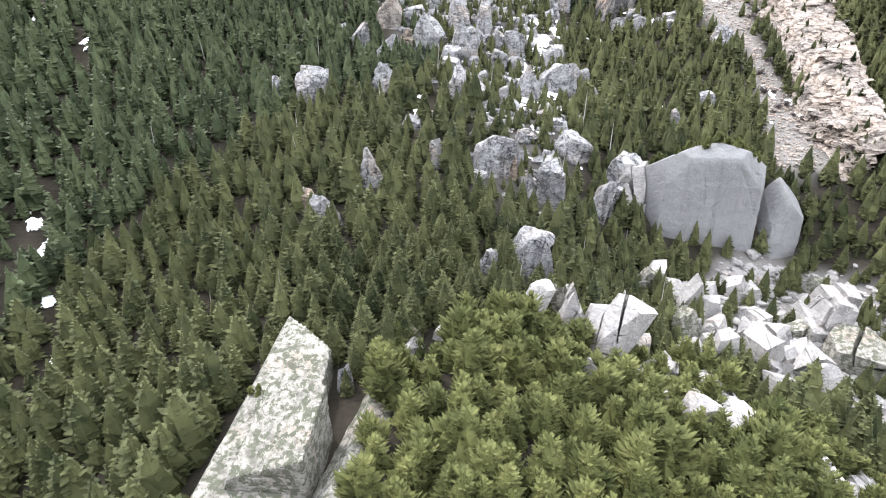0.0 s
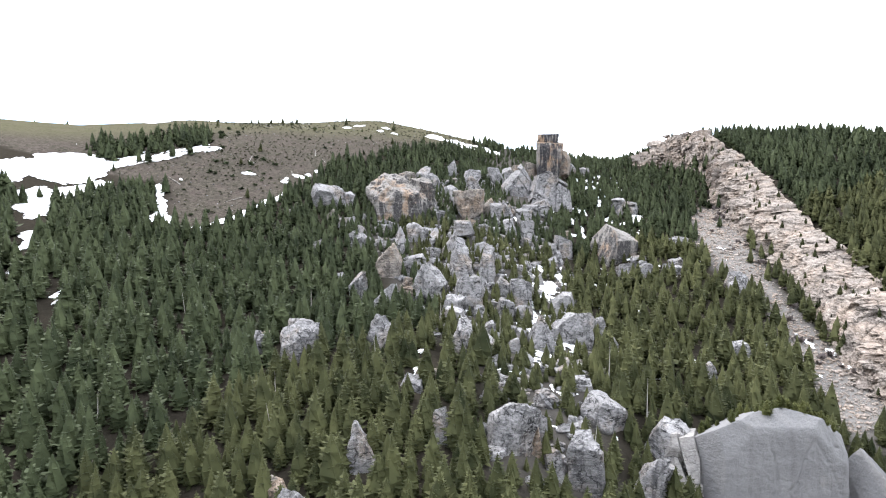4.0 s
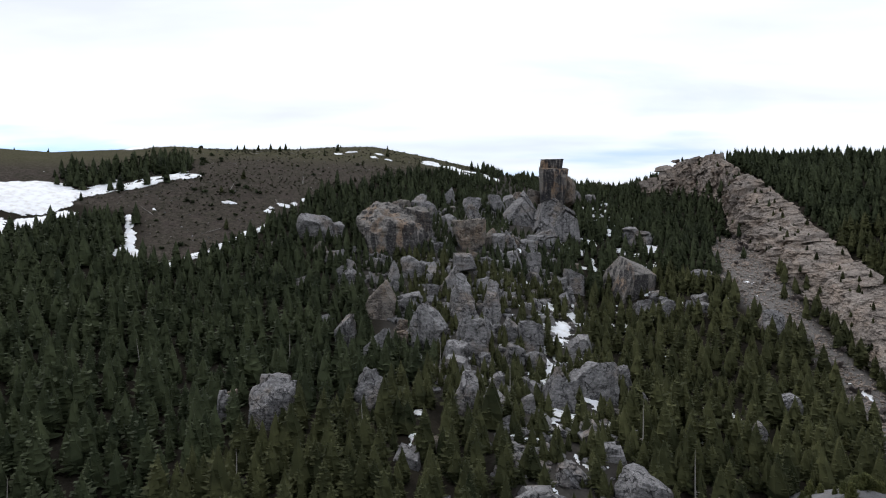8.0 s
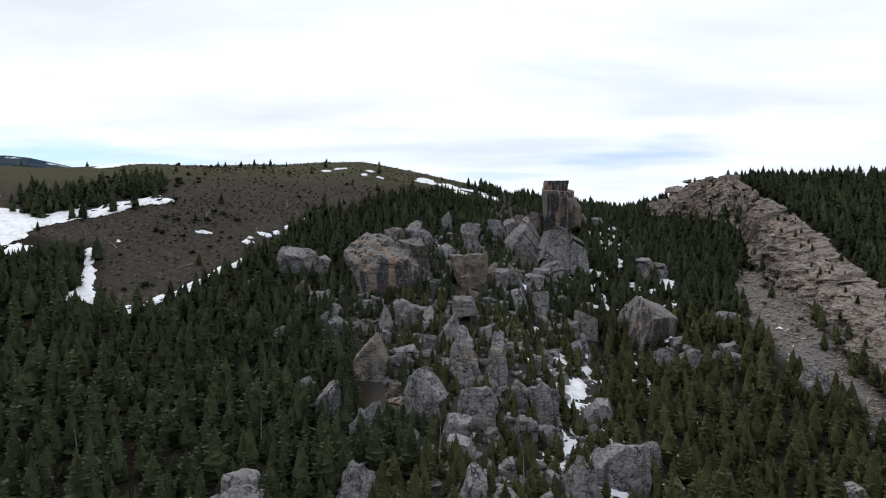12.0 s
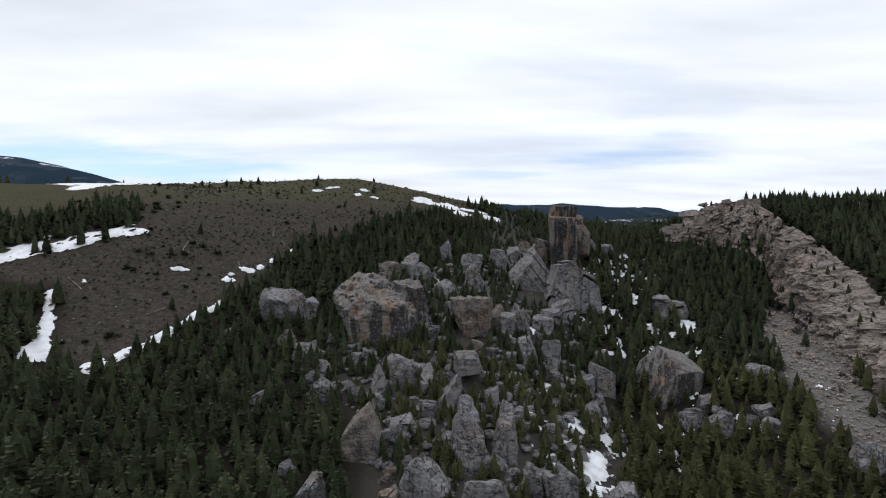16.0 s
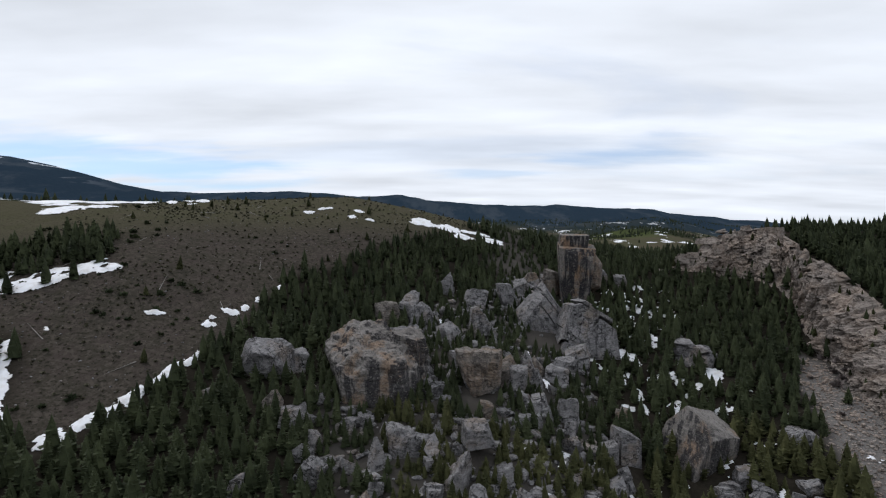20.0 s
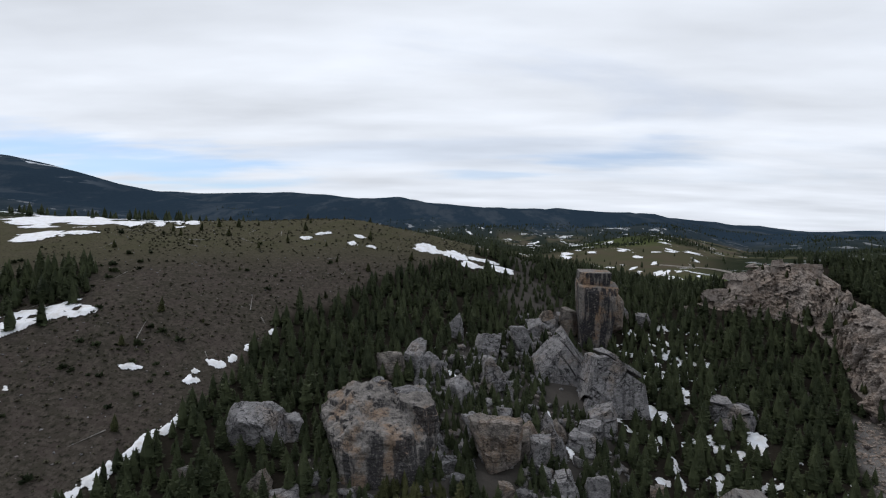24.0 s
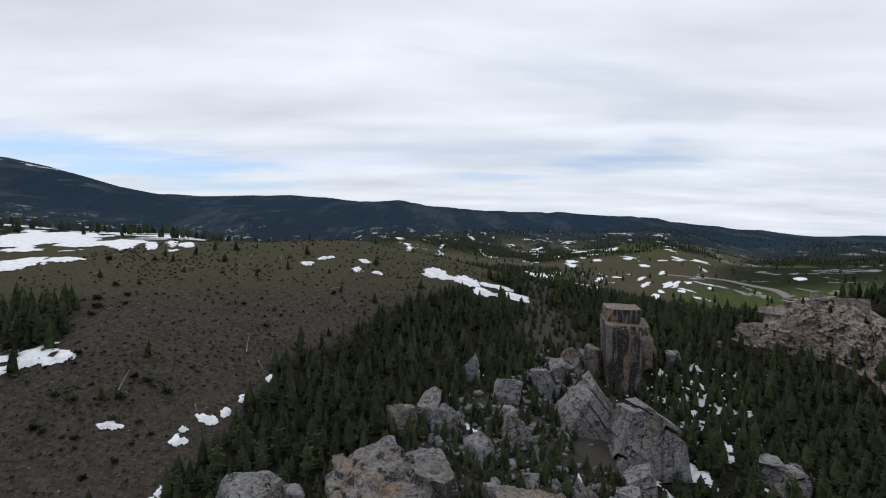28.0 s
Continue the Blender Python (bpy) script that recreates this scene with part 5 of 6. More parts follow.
CLIFF_FOOT = ((80, 122), (80.5, 145), (84, 165), (86.5, 190), (87.5, 210), (89, 230), (92, 248), (96, 260), (97, 271), (93, 283), (85, 290), (75, 296))
CLIFF_BROW = ((91, 122, 27), (92.5, 145, 35), (98, 165, 44), (101.5, 190, 53.5), (104, 210, 62), (106, 230, 70), (108, 250, 79.5), (108.5, 270, 88), (106, 286, 95), (94, 294, 97.5), (84, 298, 90), (73, 300, 80))


def build_cliff():
    ns, nt = 720, 96
    P, Q = np.array(CLIFF_FOOT, float), np.array(CLIFF_BROW, float)
    run = np.r_[0, np.cumsum(np.hypot(*np.diff((P + Q[:, :2]) / 2, axis=0).T))]
    along = np.linspace(0, run[-1], ns)
    soft = lambda v: np.convolve(np.pad(np.interp(along, run, v), 20, "edge"), np.ones(41) / 41, "valid")[:, None]  # noqa: E731
    t = np.linspace(0, 1, nt)[None, :] + np.zeros((ns, 1))
    s = along[:, None] + 0 * t
    bend = 1.8 * wave_noise(s, 0 * s, 51, 3, 0.09)
    fx, fy, bx, by = soft(P[:, 0]), soft(P[:, 1]), soft(Q[:, 0]), soft(Q[:, 1])
    ox, oy = fx - bx, fy - by
    ln = np.hypot(ox, oy)
    ox, oy = ox / ln, oy / ln
    zb = ground_z(fx, fy) - 0.8
    zt = np.maximum(soft(Q[:, 2]), ground_z(bx, by)) + 0.4 + 0.9 * wave_noise(s, 0 * s, 50, 4, 0.2) + 1.6 * chips(s, s * 0 + 0.01 * s, 49, 2.6)[:, :1] - 0.8
    a = 0.5 * t + 0.5 * np.clip((t - 0.5) / 0.5, 0, 1) ** 1.3
    b = 1 - (1 - t) ** 1.35
    x, y, z = fx + (bx - fx) * a, fy + (by - fy) * a, zb + (zt - zb) * b
    w = 24 * t + 0 * s
    ribs = chips(s, w * 0.35, 52, 4.2)
    fade = smooth(0, 0.10, t) * smooth(1.0, 0.95, t)
    worn = smooth(20, 32, s) * smooth(78, 62, s) * smooth(0.75, 0.5, t)   # the smooth pale wall low in the gully
    fade = fade * (1 - 0.62 * worn)
    out = bend + fade * (3.6 * ribs + 2.4 * chips(s * 0.8, w + 0.1 * s, 53, 2.3) + 1.5 * chips(s, w * 0.7, 54, 1.3) + 0.8 * chips(s * 0.7, w, 56, 0.75) + 0.4 * chips(s, w, 57, 0.5) - 4.6)
    px, py = x + ox * out, y + oy * out
    pz = np.maximum(z + 0.4 * fade * wave_noise(s, z, 58, 3, 1.2), ground_z(px, py) + 0.35 * smooth(0.02, 0.1, t) * smooth(1.0, 0.96, t))
    v = np.stack([px, py, pz], -1).reshape(-1, 3)
    i = np.arange(ns * nt).reshape(ns, nt)
    q = np.stack([i[:-1, :-1], i[:-1, 1:], i[1:, 1:], i[1:, :-1]], -1).reshape(-1, 4)
    me = mesh_from("cliff", v, q, CLIFF, False)
    tagged(new("cliff", me), "long tan limestone cliff with broken ribs above the gully", "cliff", kind="structure")


build_cliff()

for _x, _y, _a, _b, *_ in SNOW_HILLSIDE + SNOW_STRIP + SNOW_ROCKS + SNOW_SLOPE + SNOW_WOODS + SNOW_HILLTOP:
    if max(_a, _b) > 1.0:
        ROCK_SPOTS.append((_x, _y, 0.7 * min(_a, _b) + 0.3))
        GLADES.append((_x, _y + _b, 0.8 * _a, 2 * _b + 4.5))
GLADES.extend(((18.5, 252, 6, 7), (28.5, 244, 5, 6), (32.5, 274, 5, 6), (46.5, 208, 5, 8), (-23.6, 174, 3.4, 9), (-2, 173, 4, 8), (-1, 217, 3.5, 7), (28, 206, 3.5, 7), (46, 109, 5, 3)))


# ---- the woods ----


def tree_density(x, y):
    """How thick the woods stand, 0 to 1."""
    d = 1.0 - dome_mask(x, y)
    d = d * (1 - np.where(y < 120, 0.72, 0.97) * scree_mask(x, y))
    d = d * (1 - 0.22 * boulder_mask(x, y))
    foot = np.interp(y, (130, 145, 165, 190, 230, 248, 262, 280), (80, 82, 85, 87, 89, 93, 98, 101))
    brow = np.interp(y, (122, 145, 165, 190, 210, 230, 250, 270, 286), (91, 92.5, 98, 101.5, 104, 106, 108, 108.5, 106))
    cliff = smooth(-1, 1, x - foot) * smooth(1, -1, x - brow) * smooth(122, 132, y) * (1 - smooth(285, 300, y))
    d = d * (1 - 0.93 * cliff)
    d = d * (1 - 0.92 * smooth(-100, -106, x) * smooth(214, 224, y))
    creek = np.interp(y, (20, 84, 142, 154, 167, 185, 200, 222), (-62, -70, -91, -110, -118, -130, -140, -150))
    half = np.interp(y, (20, 142, 154, 167, 185, 200, 222), (1.6, 1.4, 2, 3.2, 5.5, 9, 15))
    d = d * (1 - 0.92 * smooth(half + 1.5, half - 0.5, np.abs(x - creek)) * (1 - smooth(228, 236, y)))
    snowfield = smooth(1.1, 0.95, np.hypot((x + 150) / 28, (y - 226) / 26))
    d = d * (1 - 0.95 * snowfield)
    d = d * (1 - smooth(300, 308, y) * smooth(84, 92, x)) * (1 - 0.97 * smooth(266, 273, y) * smooth(-75, -85, x))
    d = np.maximum(d, np.maximum(stand_mask(x, y, -14, 8), 0.2 * stand_mask(x, y, -26, -14)))
    return np.clip(d, 0, 1)


def scatter(x0, x1, y0, y1, gap, seed, density=tree_density):
    """Jittered rows of places, kept where the density and the rocks allow."""
    r = np.random.default_rng(seed)
    X, Y = np.meshgrid(np.arange(x0, x1, gap), np.arange(y0, y1, gap))
    x, y = X.ravel() + r.uniform(-0.48, 0.48, X.size) * gap, Y.ravel() + r.uniform(-0.48, 0.48, X.size) * gap
    keep = (r.random(X.size) < density(x, y)) & clear_of_rocks(x, y, 0.2)
    return x[keep], y[keep]


def knoll(x, y):
    return 0.95 * smooth(1.1, 0.92, np.hypot((x - 18) / 34, (y - 36) / 33))


def plant():
    r = np.random.default_rng(3)
    mx, my = scatter(-8, 62, 8, 73, 2.3, 11, knoll)
    wx, wy = scatter(-178, 172, 6, 205, 2.85, 12)
    ux, uy = scatter(-178, 172, 205, 372, 2.65, 15)
    wx, wy = np.r_[wx, ux], np.r_[wy, uy]
    bx, by = scatter(-48, 50, 130, 292, 2.4, 16, lambda x, y: 0.6 * boulder_mask(x, y))
    cx, cy = scatter(88, 128, 130, 292, 2.3, 18, lambda x, y: 0.8 * smooth(0, 2, x - np.interp(y, (122, 145, 165, 190, 210, 230, 250, 270, 286), (91, 92.5, 98, 101.5, 104, 106, 108, 108.5, 106))))
    wx, wy = np.r_[wx, bx, cx], np.r_[wy, by, cy]
    keep = knoll(wx, wy) < 0.5
    wx, wy = wx[keep], wy[keep]
    order = np.argsort(np.hypot(wx + 5, wy - 72))
    wx, wy, wz = wx[order], wy[order], ground_z(wx[order], wy[order])
    size = np.interp(wy, (60, 150, 230, 300), (6.0, 5.5, 4.8, 4.4)) * np.interp(wx, (-100, -60, 60, 110), (1.15, 1.0, 1.0, 0.95))
    high = size * np.clip(r.normal(1, 0.27, len(wx)), 0.4, 1.65) * np.where(boulder_mask(wx, wy) > 0.5, 0.7, 1.0)
    turn, kind = r.uniform(0, 6.28, len(wx)), r.integers(0, 5, len(wx))
    kinds = [make_tree(m, "dark green conifer with dense branches on the slope", "conifer") for m in CROWN_MESH]
    pines = [make_tree(m, "yellow-green bushy pine on the rocky knoll", "pine") for m in PINE_MESH]
    for k in kinds + pines:
        k["group"] = "conifers of the slope" if k in kinds else "pines of the knoll"
    singles = 125
    for n in range(singles):
        m = pose(wx[n], wy[n], wz[n] - 0.1, r.normal(0, 2), r.normal(0, 2), math.degrees(turn[n]))
        ob = kinds[n] if n < 5 else copy_thing(kinds[n % 5], m)
        ob.matrix_basis = m @ Matrix.Diagonal((high[n],) * 3 + (1,))
    first = np.argsort(np.hypot(mx - 12, my - 52))
    mx, my = mx[first], my[first]
    for n, (x, y) in enumerate(zip(mx[:300], my[:300])):
        h = float(np.clip(r.normal(4.9, 1.2), 2.0, 7.5))
        m = pose(x, y, (ledge_z(x, y) or tz(x, y)) - 0.1, r.normal(0, 4), r.normal(0, 4), r.uniform(0, 360))
        ob = pines[n] if n < 3 else copy_thing(pines[n % 3], m)
        ob.matrix_basis = m @ Matrix.Diagonal((h, h, h, 1))
    k = len(mx) - 300
    if k > 0:
        back = np.stack([mx[300:], my[300:], ground_z(mx[300:], my[300:]) - 0.1, r.uniform(3, 5.5, k), r.uniform(0, 6.28, k), r.integers(0, 3, k)], -1)
        merged(PINES, back, "pine_thicket", "yellow-green pines crowding the knoll's back", LEAF_PINE)
    rest = np.stack([wx, wy, wz - 0.1, high, turn, kind], -1)[singles:]
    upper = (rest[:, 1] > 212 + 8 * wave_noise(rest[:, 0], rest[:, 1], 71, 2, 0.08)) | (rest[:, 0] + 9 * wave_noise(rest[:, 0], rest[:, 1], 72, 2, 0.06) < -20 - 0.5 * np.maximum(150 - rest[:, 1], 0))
    near = rest[:, 1] < 135
    merged(MIDDLE, rest[~upper & near], "conifer_forest", "dense green conifers covering the lower slope", LEAF)
    merged(COARSE, rest[~upper & ~near], "conifer_forest", "dense green conifers beside the boulder field", LEAF)
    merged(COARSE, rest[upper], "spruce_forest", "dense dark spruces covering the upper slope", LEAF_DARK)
    stems = rest[:1400].copy()
    stems[:, 5] = 0
    merged([TRUNK], stems, "tree_trunks", "brown trunks of the forest conifers", BARK)
    # shrubby pines on top of the wall and the fin
    bx, by = np.r_[r.uniform(35, 61, 44), r.uniform(-23, -14.5, 14)], np.r_[r.uniform(113, 122, 44), r.uniform(45.5, 49, 14)]
    for n in range(len(bx)):
        z = ledge_z(bx[n], by[n])
        if z:
            h = r.uniform(0.9, 2.6) if n < 44 else r.uniform(0.6, 1.1)
            m = pose(bx[n], by[n], z - 0.15, 0, 0, r.uniform(0, 360))
            c = copy_thing(pines[n % 3], m)
            c.matrix_basis = m @ Matrix.Diagonal((h, h, h, 1))
            tagged(c, "stunted green pine rooted on top of a boulder", "pine", "pines on the boulders")
    # stunted trees on the cliff's brow and ledges
    on_cliff = top_of(("cliff",))
    cx, cy = r.uniform(62, 108, 420), r.uniform(128, 303, 420)
    count = 0
    for n in range(420):
        z = on_cliff(cx[n], cy[n])
        if z and z > tz(cx[n], cy[n]) - 0.3 and count < 110:
            count += 1
            h = r.uniform(0.8, 2.6)
            m = pose(cx[n], cy[n], z - 0.15, 0, 0, r.uniform(0, 360))
            c = copy_thing(kinds[n % 5], m)
            c.matrix_basis = m @ Matrix.Diagonal((h, h, h, 1))
            tagged(c, "small dark conifer rooted on the tan cliff", "conifer", "trees on the cliff")
    # a few lone trees on the open hill, then the thin woods of the valley behind
    hx, hy = scatter(-140, 0, 205, 372, 7.5, 14, lambda x, y: 0.12 * dome_mask(x, y))
    hz, hh = ground_z(hx, hy), r.uniform(1.2, 4.2, len(hx))
    for n in range(len(hx)):
        m = pose(hx[n], hy[n], hz[n] - 0.05, r.normal(0, 4), r.normal(0, 4), r.uniform(0, 360))
        ob = copy_thing(kinds[n % 5], m)
        ob.matrix_basis = m @ Matrix.Diagonal((hh[n],) * 3 + (1,))
        tagged(ob, "small wind-shaped conifer alone on the sage hill", "conifer", "lone trees of the hill")
    def valley(x, y):
        az = np.degrees(np.arctan2(x + 15, y - 110))
        clear = smooth(12, 16, az) * (1 - smooth(36, 42, az)) * (1 - smooth(950, 1200, y))
        return (0.04 + 0.85 * smooth(-0.22, 0.02, wave_noise(x, y, 77, 4, 0.012))) * (1 - 0.95 * clear) * (1 - 0.75 * smooth(-40, -70, x))
    fx, fy = scatter(-700, 1000, 420, 1300, 10, 13, valley)
    gx, gy = scatter(-900, 1500, 1300, 2500, 19, 17, valley)
    fx, fy = np.r_[fx, gx], np.r_[fy, gy]
    far = np.stack([fx, fy, ground_z(fx, fy), r.uniform(4, 8.5, len(fx)), r.uniform(0, 6.28, len(fx)), r.integers(0, 2, len(fx))], -1)
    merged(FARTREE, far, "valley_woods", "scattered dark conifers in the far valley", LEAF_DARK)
    print("trees", len(wx), len(mx), len(hx), len(fx))


plant()


def snow_sheet(x0, x1, y0, y1, step, field):
    """Thin snow laid over the slope wherever the field is above nought, thicker towards its middle; None where there is none."""
    gx, gy = np.arange(x0, x1 + step, step), np.arange(y0, y1 + step, step)
    X, Y = np.meshgrid(gx, gy, indexing="ij")
    f = field(X, Y)
    a = np.arange(X.size).reshape(X.shape)
    keep = (f[:-1, :-1] > 0) & (f[1:, :-1] > 0) & (f[1:, 1:] > 0) & (f[:-1, 1:] > 0)
    quads = np.stack([a[:-1, :-1], a[1:, :-1], a[1:, 1:], a[:-1, 1:]], -1)[keep]
    if not len(quads):
        return None
    used, faces = np.unique(quads, return_inverse=True)
    x, y, v = X.ravel()[used], Y.ravel()[used], f.ravel()[used]
    z = ground_z(x, y) + 0.24 + 0.42 * smooth(0.0, 0.8, v)
    return mesh_from("snow_patch", np.stack([x, y, z], -1), faces.reshape(-1, 4), SNOW)


def snow_patch(n, x, y, rx, ry, turn=0.0):
    """A patch of old snow with a ragged, broken rim."""
    c, s = math.cos(radians(turn)), math.sin(radians(turn))
    size = math.sqrt(rx * ry)
    reach = 1.45 * max(rx, ry)
    wx, wy = (reach, reach) if turn else (1.45 * rx, 1.45 * ry)

    def field(X, Y):
        u, v = ((X - x) * c + (Y - y) * s) / rx, ((Y - y) * c - (X - x) * s) / ry
        return 1 - np.hypot(u, v) + 0.55 * wave_noise(X, Y, 500 + n, 5, 2.0 / size, 0.66)
    me = snow_sheet(x - wx, x + wx, y - wy, y + wy, max(0.16, min(rx, ry) / 9), field)
    if me:
        tagged(new("snow_patch", me), "ragged patch of old white snow on the slope", "snow patch", "old snow patches")


def lay_snow():
    n = 0
    for rows in (SNOW_FIELD, SNOW_HILLSIDE, SNOW_STRIP, SNOW_HILLTOP, SNOW_ROCKS, SNOW_SLOPE, SNOW_WOODS, SNOW_BEHIND, SNOW_VALLEY, SNOW_VALLEY_FAR):
        for row in rows:
            n += 1
            snow_patch(n, *row)
    # scraps of snow left between the blocks and the trees of the slope

    def scraps(X, Y):
        mid = np.interp(Y, (100, 150, 200, 265, 290), (14, 20, 32, 47, 50))
        d = np.hypot((X - mid) / np.interp(Y, (100, 200, 290), (22, 30, 24)), 0)
        d = smooth(1.1, 0.3, d) * smooth(95, 140, Y)
        return 0.9 * wave_noise(X, Y, 611, 4, 0.55, 0.65) + 0.35 * wave_noise(X, Y, 612, 2, 0.07) - 0.79 + 0.50 * d
    me = snow_sheet(-15, 82, 100, 295, 0.35, scraps)
    if me:
        me.name = "snow_scraps"
        tagged(new("snow_scraps", me), "small scraps of old snow between blocks and trees", "snow", kind="stuff")
    # broken snow along the stand of spruces
    me = snow_sheet(-175, -100, 195, 275, 0.4, lambda X, Y: 1.15 * np.maximum(stand_mask(X, Y, -25, -13), smooth(1.1, 0.7, np.hypot((X + 148) / 17, (Y - 226) / 16))) + 0.75 * wave_noise(X, Y, 613, 4, 0.3, 0.6) - 0.72)
    if me:
        me.name = "snow_drift"
        tagged(new("snow_drift", me), "broken white snow drift below the stand of spruces", "snow", kind="stuff")


lay_snow()


# ---- rubble, scrub and dead wood ----


def stone_arrays(seed):
    v, f = ICO_STONE
    r = np.random.default_rng(seed)
    k = np.full(len(v), 1.3)
    for _ in range(9):
        d = r.normal(size=3)
        d /= np.linalg.norm(d)
        c = v @ d
        k = np.minimum(k, np.where(c > 0.01, r.uniform(0.6, 0.95) / np.maximum(c, 0.01), 9))
    return v * k[:, None] * (r.uniform(0.8, 1.3), r.uniform(0.7, 1.1), r.uniform(0.5, 0.85)), f


ICO_STONE = ico(2)
STONES = [stone_arrays(s) for s in range(8)]


def rubble(name, label, x0, x1, y0, y1, gap, seed, mask, lo, hi, material):
    """Loose stones too many to count, joined."""
    r = np.random.default_rng(seed)
    x, y = scatter(x0, x1, y0, y1, gap, seed, mask)
    z = ground_z(x, y)
    V, F, base = [], [], 0
    for i in range(len(x)):
        v, f = STONES[r.integers(0, 8)]
        s, a = lo + (hi - lo) * r.random() ** 2.5, r.uniform(0, 6.28)
        c, t = math.cos(a) * s, math.sin(a) * s
        V.append(np.stack([v[:, 0] * c - v[:, 1] * t + x[i], v[:, 0] * t + v[:, 1] * c + y[i], v[:, 2] * s + z[i] + 0.15 * s], -1))
        F.append(f + base)
        base += len(v)
    ob = new(name, mesh_from(name, np.concatenate(V), np.concatenate(F), material, False))
    tagged(ob, label, "rubble", kind="stuff")


def shrub_arrays(seed, blades=26):
    r = np.random.default_rng(seed)
    V, F = [], []
    for _ in range(blades):
        a, e = r.uniform(0, 6.28), r.uniform(0.15, 1.2)
        d = np.array((math.cos(a) * math.cos(e), math.sin(a) * math.cos(e), math.sin(e)))
        s = np.cross(d, r.normal(size=3))
        s /= np.linalg.norm(s)
        c = d * r.uniform(0.35, 0.6)
        b = len(V)
        V += [c - d * 0.35, c + s * 0.22, c + d * r.uniform(0.3, 0.5), c - s * 0.22]
        F += [(b, b + 1, b + 2), (b, b + 2, b + 3)]
    return np.array(V), np.array(F)


SHRUBS = [shrub_arrays(s) for s in range(5)]
SAGE = leaf_material("sage_leaves", (0.060, 0.058, 0.040), (0.125, 0.118, 0.080))
TWIGS = leaf_material("bare_twigs", (0.085, 0.072, 0.070), (0.16, 0.135, 0.125))


def scrub(name, label, x0, x1, y0, y1, gap, seed, mask, lo, hi, material):
    r = np.random.default_rng(seed)
    x, y = scatter(x0, x1, y0, y1, gap, seed, mask)
    rows = np.stack([x, y, ground_z(x, y), r.uniform(lo, hi, len(x)), r.uniform(0, 6.28, len(x)), r.integers(0, 5, len(x))], -1)
    ob = merged(SHRUBS, rows, name, label, material)
    ob["category"] = "shrubs"


def dead_logs():
    r = np.random.default_rng(17)
    v, f = trunk_arrays(61, 1.0, 0.016, 6)
    me = mesh_from("fallen_log", v, f, DEADWOOD)
    x, y = scatter(-125, -15, 215, 350, 17, 18, lambda a, b: 0.5 * dome_mask(a, b))
    for i in range(len(x)):
        s = r.uniform(4, 9)
        a = r.uniform(0, 360)
        dx, dy = -math.sin(radians(a)) * s, math.cos(radians(a)) * s
        rise = math.degrees(math.asin(float(np.clip((tz(x[i] + dx, y[i] + dy) - tz(x[i], y[i])) / s, -0.9, 0.9))))
        ob = new("fallen_log", me)
        ob.matrix_basis = pose(x[i], y[i], tz(x[i], y[i]) + 0.12, 0, 0, a) @ pose(0, 0, 0, -90 + rise) @ Matrix.Diagonal((s, s, s, 1))
        tagged(ob, "bleached grey fallen log lying on the sage hill", "log", "fallen logs")
    sx, sy = scatter(-60, 40, 75, 160, 13, 19, lambda a, b: 0.35 + 0 * a)
    snag = mesh_from("dead_tree", *trunk_arrays(62, 1.0, 0.018, 6), DEADWOOD)
    for i in range(len(sx)):
        h = r.uniform(5, 9)
        ob = new("dead_tree", snag)
        ob.matrix_basis = pose(sx[i], sy[i], tz(sx[i], sy[i]), r.normal(0, 4), r.normal(0, 4), r.uniform(0, 360)) @ Matrix.Diagonal((h, h, h, 1))
        tagged(ob, "bare grey dead trunk standing among the conifers", "dead tree", "dead trees")


def small_boulders():
    """Single blocks between the great ones."""
    r = np.random.default_rng(23)
    shapes = [jointed("small_boulder", (1, 0.85, 0.8), planes_for(k, 300 + 10 * k + j), 300 + 10 * k + j, ROCK, (r.normal(0, 0.3), 0.1, 1), 1, 1, 0.03, 0.05, 0.1)[0] for k in (0, 1, 3, 4) for j in range(4)]
    x, y = scatter(-45, 45, 112, 292, 4.6, 24, lambda a, b: 0.62 * boulder_mask(a, b))
    pick = r.permutation(len(x))[:298]
    for i in pick:
        s = 0.7 + 2.0 * r.random() ** 2
        ob = new("small_boulder", shapes[r.integers(0, 16)])
        ob.matrix_basis = pose(x[i], y[i], tz(x[i], y[i]) + 0.25 * s, r.normal(0, 14), r.normal(0, 14), r.uniform(0, 360)) @ Matrix.Diagonal((s, s, s * r.uniform(0.8, 1.5), 1))
        tagged(ob, "small angular grey block in the boulder field", "boulder", "small blocks")
    print("small", len(x))


small_boulders()
rubble("talus_stones", "pale loose talus stones below the cliff", 66, 100, 128, 262, 0.62, 25, lambda x, y: scree_mask(x, y) * (y > 125), 0.10, 0.55, CLIFF)
rubble("gully_rubble", "pale angular rubble filling the gully", 36, 90, 62, 114, 1.05, 26, lambda x, y: 0.8 * scree_mask(x, y), 0.15, 1.5, ROCK_PALE)
rubble("field_rubble", "grey angular rubble between the fallen blocks", -50, 50, 100, 295, 1.6, 27, lambda x, y: 0.6 * boulder_mask(x, y), 0.3, 1.8, ROCK)
rubble("hill_stones", "scattered small stones on the sage hill", -130, 10, 195, 372, 2.6, 28, lambda x, y: 0.5 * dome_mask(x, y), 0.06, 0.3, ROCK)
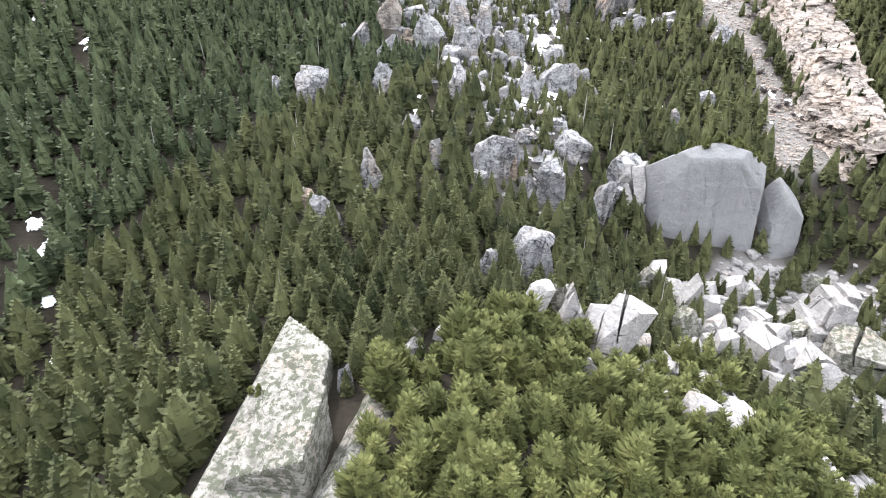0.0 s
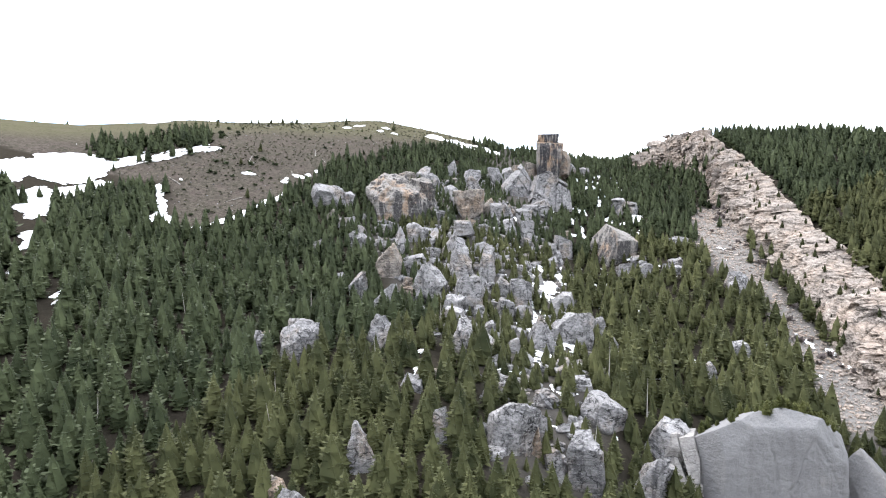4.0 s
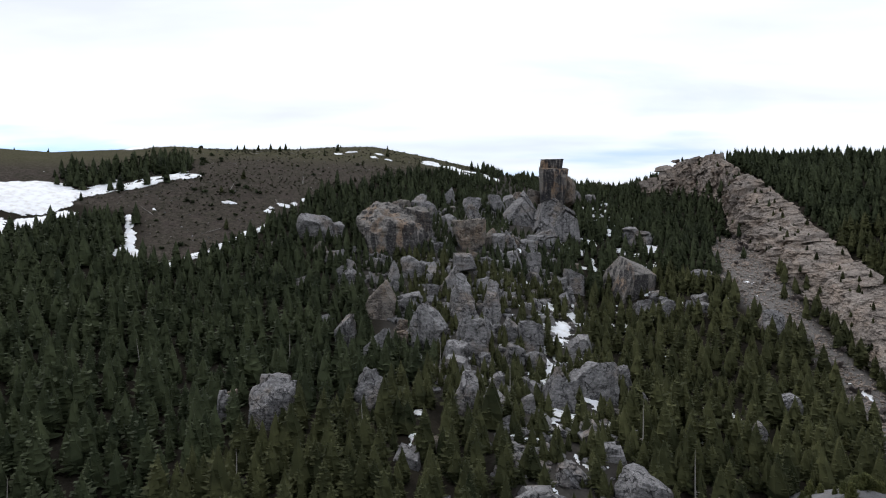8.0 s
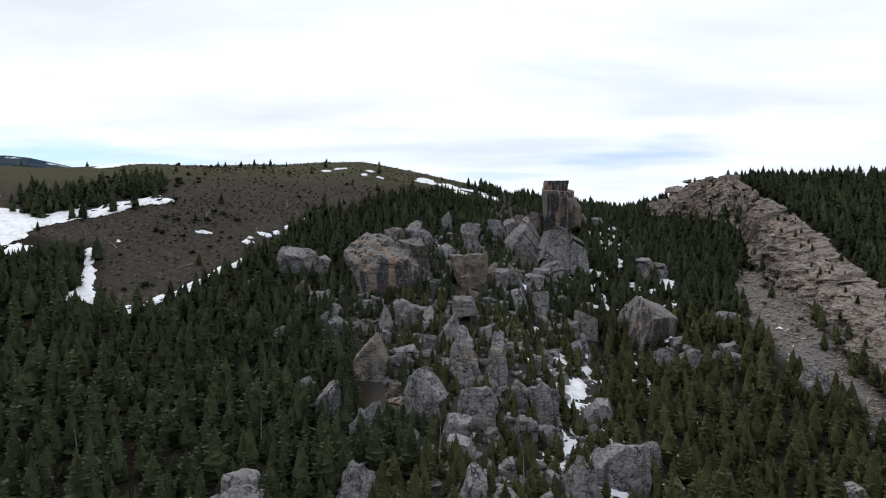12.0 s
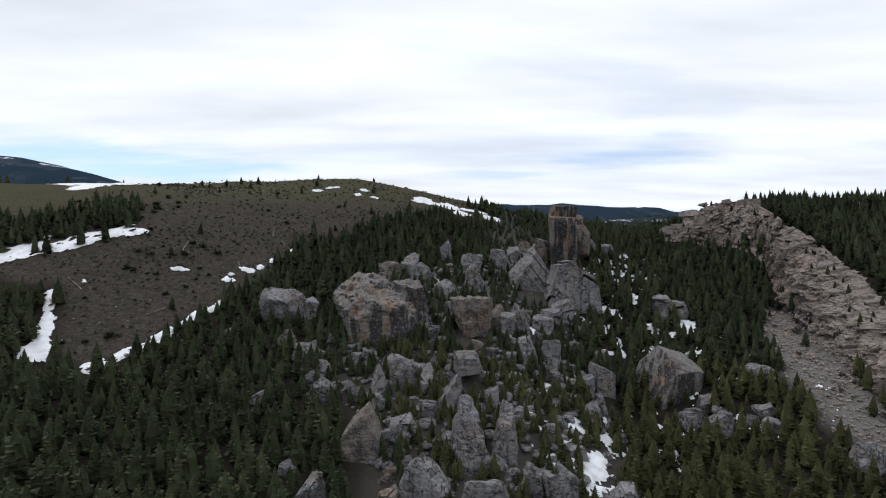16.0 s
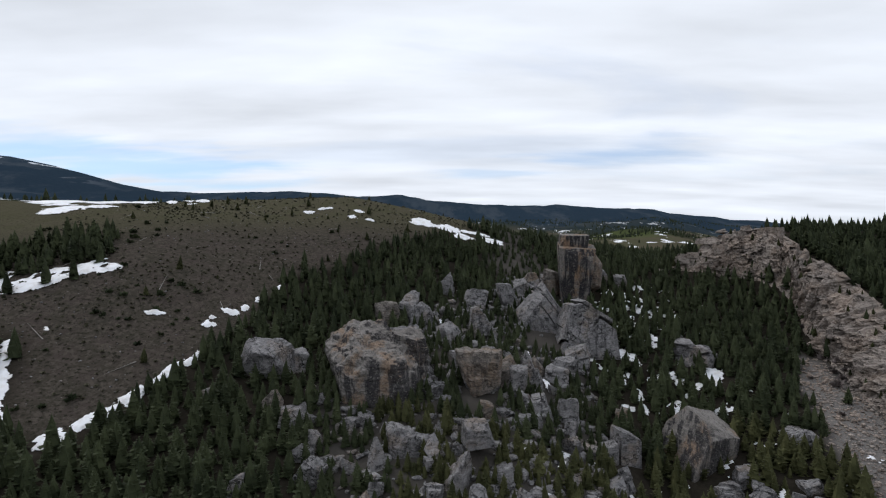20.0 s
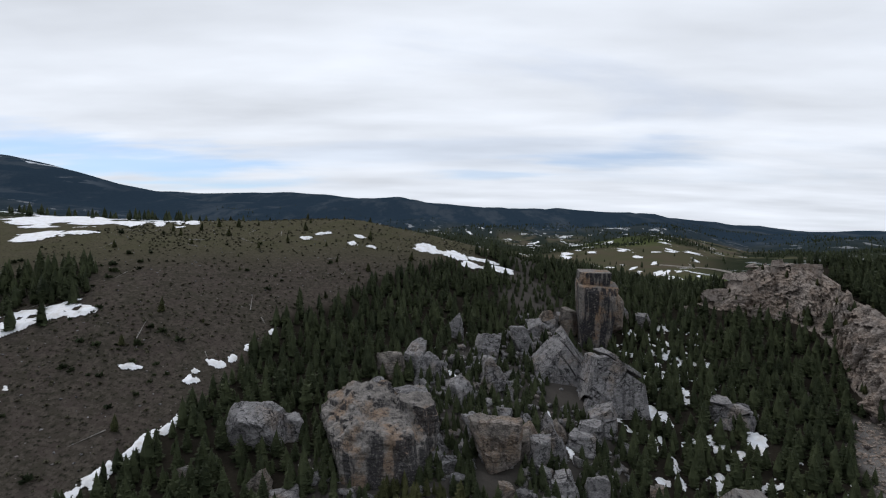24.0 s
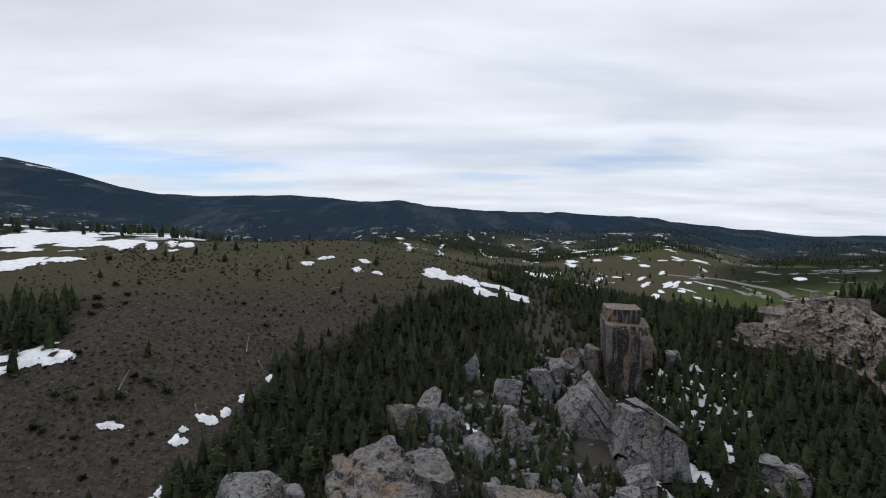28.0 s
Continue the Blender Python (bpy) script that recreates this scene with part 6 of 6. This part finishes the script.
scrub("sage_brush", "low grey-green sagebrush dotting the hill", -140, 20, 195, 375, 1.75, 29, lambda x, y: dome_mask(x, y) * (0.25 + 0.5 * smooth(-0.1, 0.5, wave_noise(x, y, 91, 3, 0.08))), 0.2, 0.8, SAGE)
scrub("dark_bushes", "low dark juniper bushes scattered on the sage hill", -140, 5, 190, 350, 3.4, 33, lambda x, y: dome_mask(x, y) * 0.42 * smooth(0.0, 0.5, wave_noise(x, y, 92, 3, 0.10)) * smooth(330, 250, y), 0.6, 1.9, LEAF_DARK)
scrub("bare_shrubs", "leafless purple-grey shrubs along the talus", 70, 98, 135, 262, 2.6, 30, lambda x, y: 0.35 * smooth(9, 5, np.abs(x - np.interp(y, (140, 262), (82, 88)))) * (1 - 0.75 * scree_mask(x, y)), 0.8, 2.2, TWIGS)
dead_logs()


# ---- the road in the valley ----
ROAD_LINE = ((262, 840), (295, 792), (308, 766), (319, 742), (321, 714), (314, 682), (302, 652), (286, 622), (262, 590))


def build_road():
    k = Mat("gravel_road", 0.95)
    n = k.noise(0.8, 6, 0.6)
    mat = k.color(k.mix(n, (0.16, 0.145, 0.125), (0.24, 0.22, 0.195))).m
    P = np.array(ROAD_LINE, float)
    s = np.linspace(0, len(P) - 1, 90)
    x, y = np.interp(s, range(len(P)), P[:, 0]), np.interp(s, range(len(P)), P[:, 1])
    ker = np.ones(9) / 9
    x[4:-4], y[4:-4] = np.convolve(x, ker, "valid"), np.convolve(y, ker, "valid")
    d = np.stack([np.gradient(x), np.gradient(y)], -1)
    d /= np.linalg.norm(d, axis=1)[:, None]
    V, F = [], []
    for w in (-4.2, -3.0, 3.0, 4.2):
        px, py = x - d[:, 1] * w, y + d[:, 0] * w
        V.append(np.stack([px, py, ground_z(px, py) + (1.2 if abs(w) < 4 else 0.2)], -1))
    for c in range(3):
        for i in range(89):
            a, b = c * 90 + i, (c + 1) * 90 + i
            F.append((a, b, b + 1, a + 1))
    tagged(new("road", mesh_from("road", np.concatenate(V), F, mat)), "pale gravel road curving through the green valley", "road", kind="structure")


build_road()
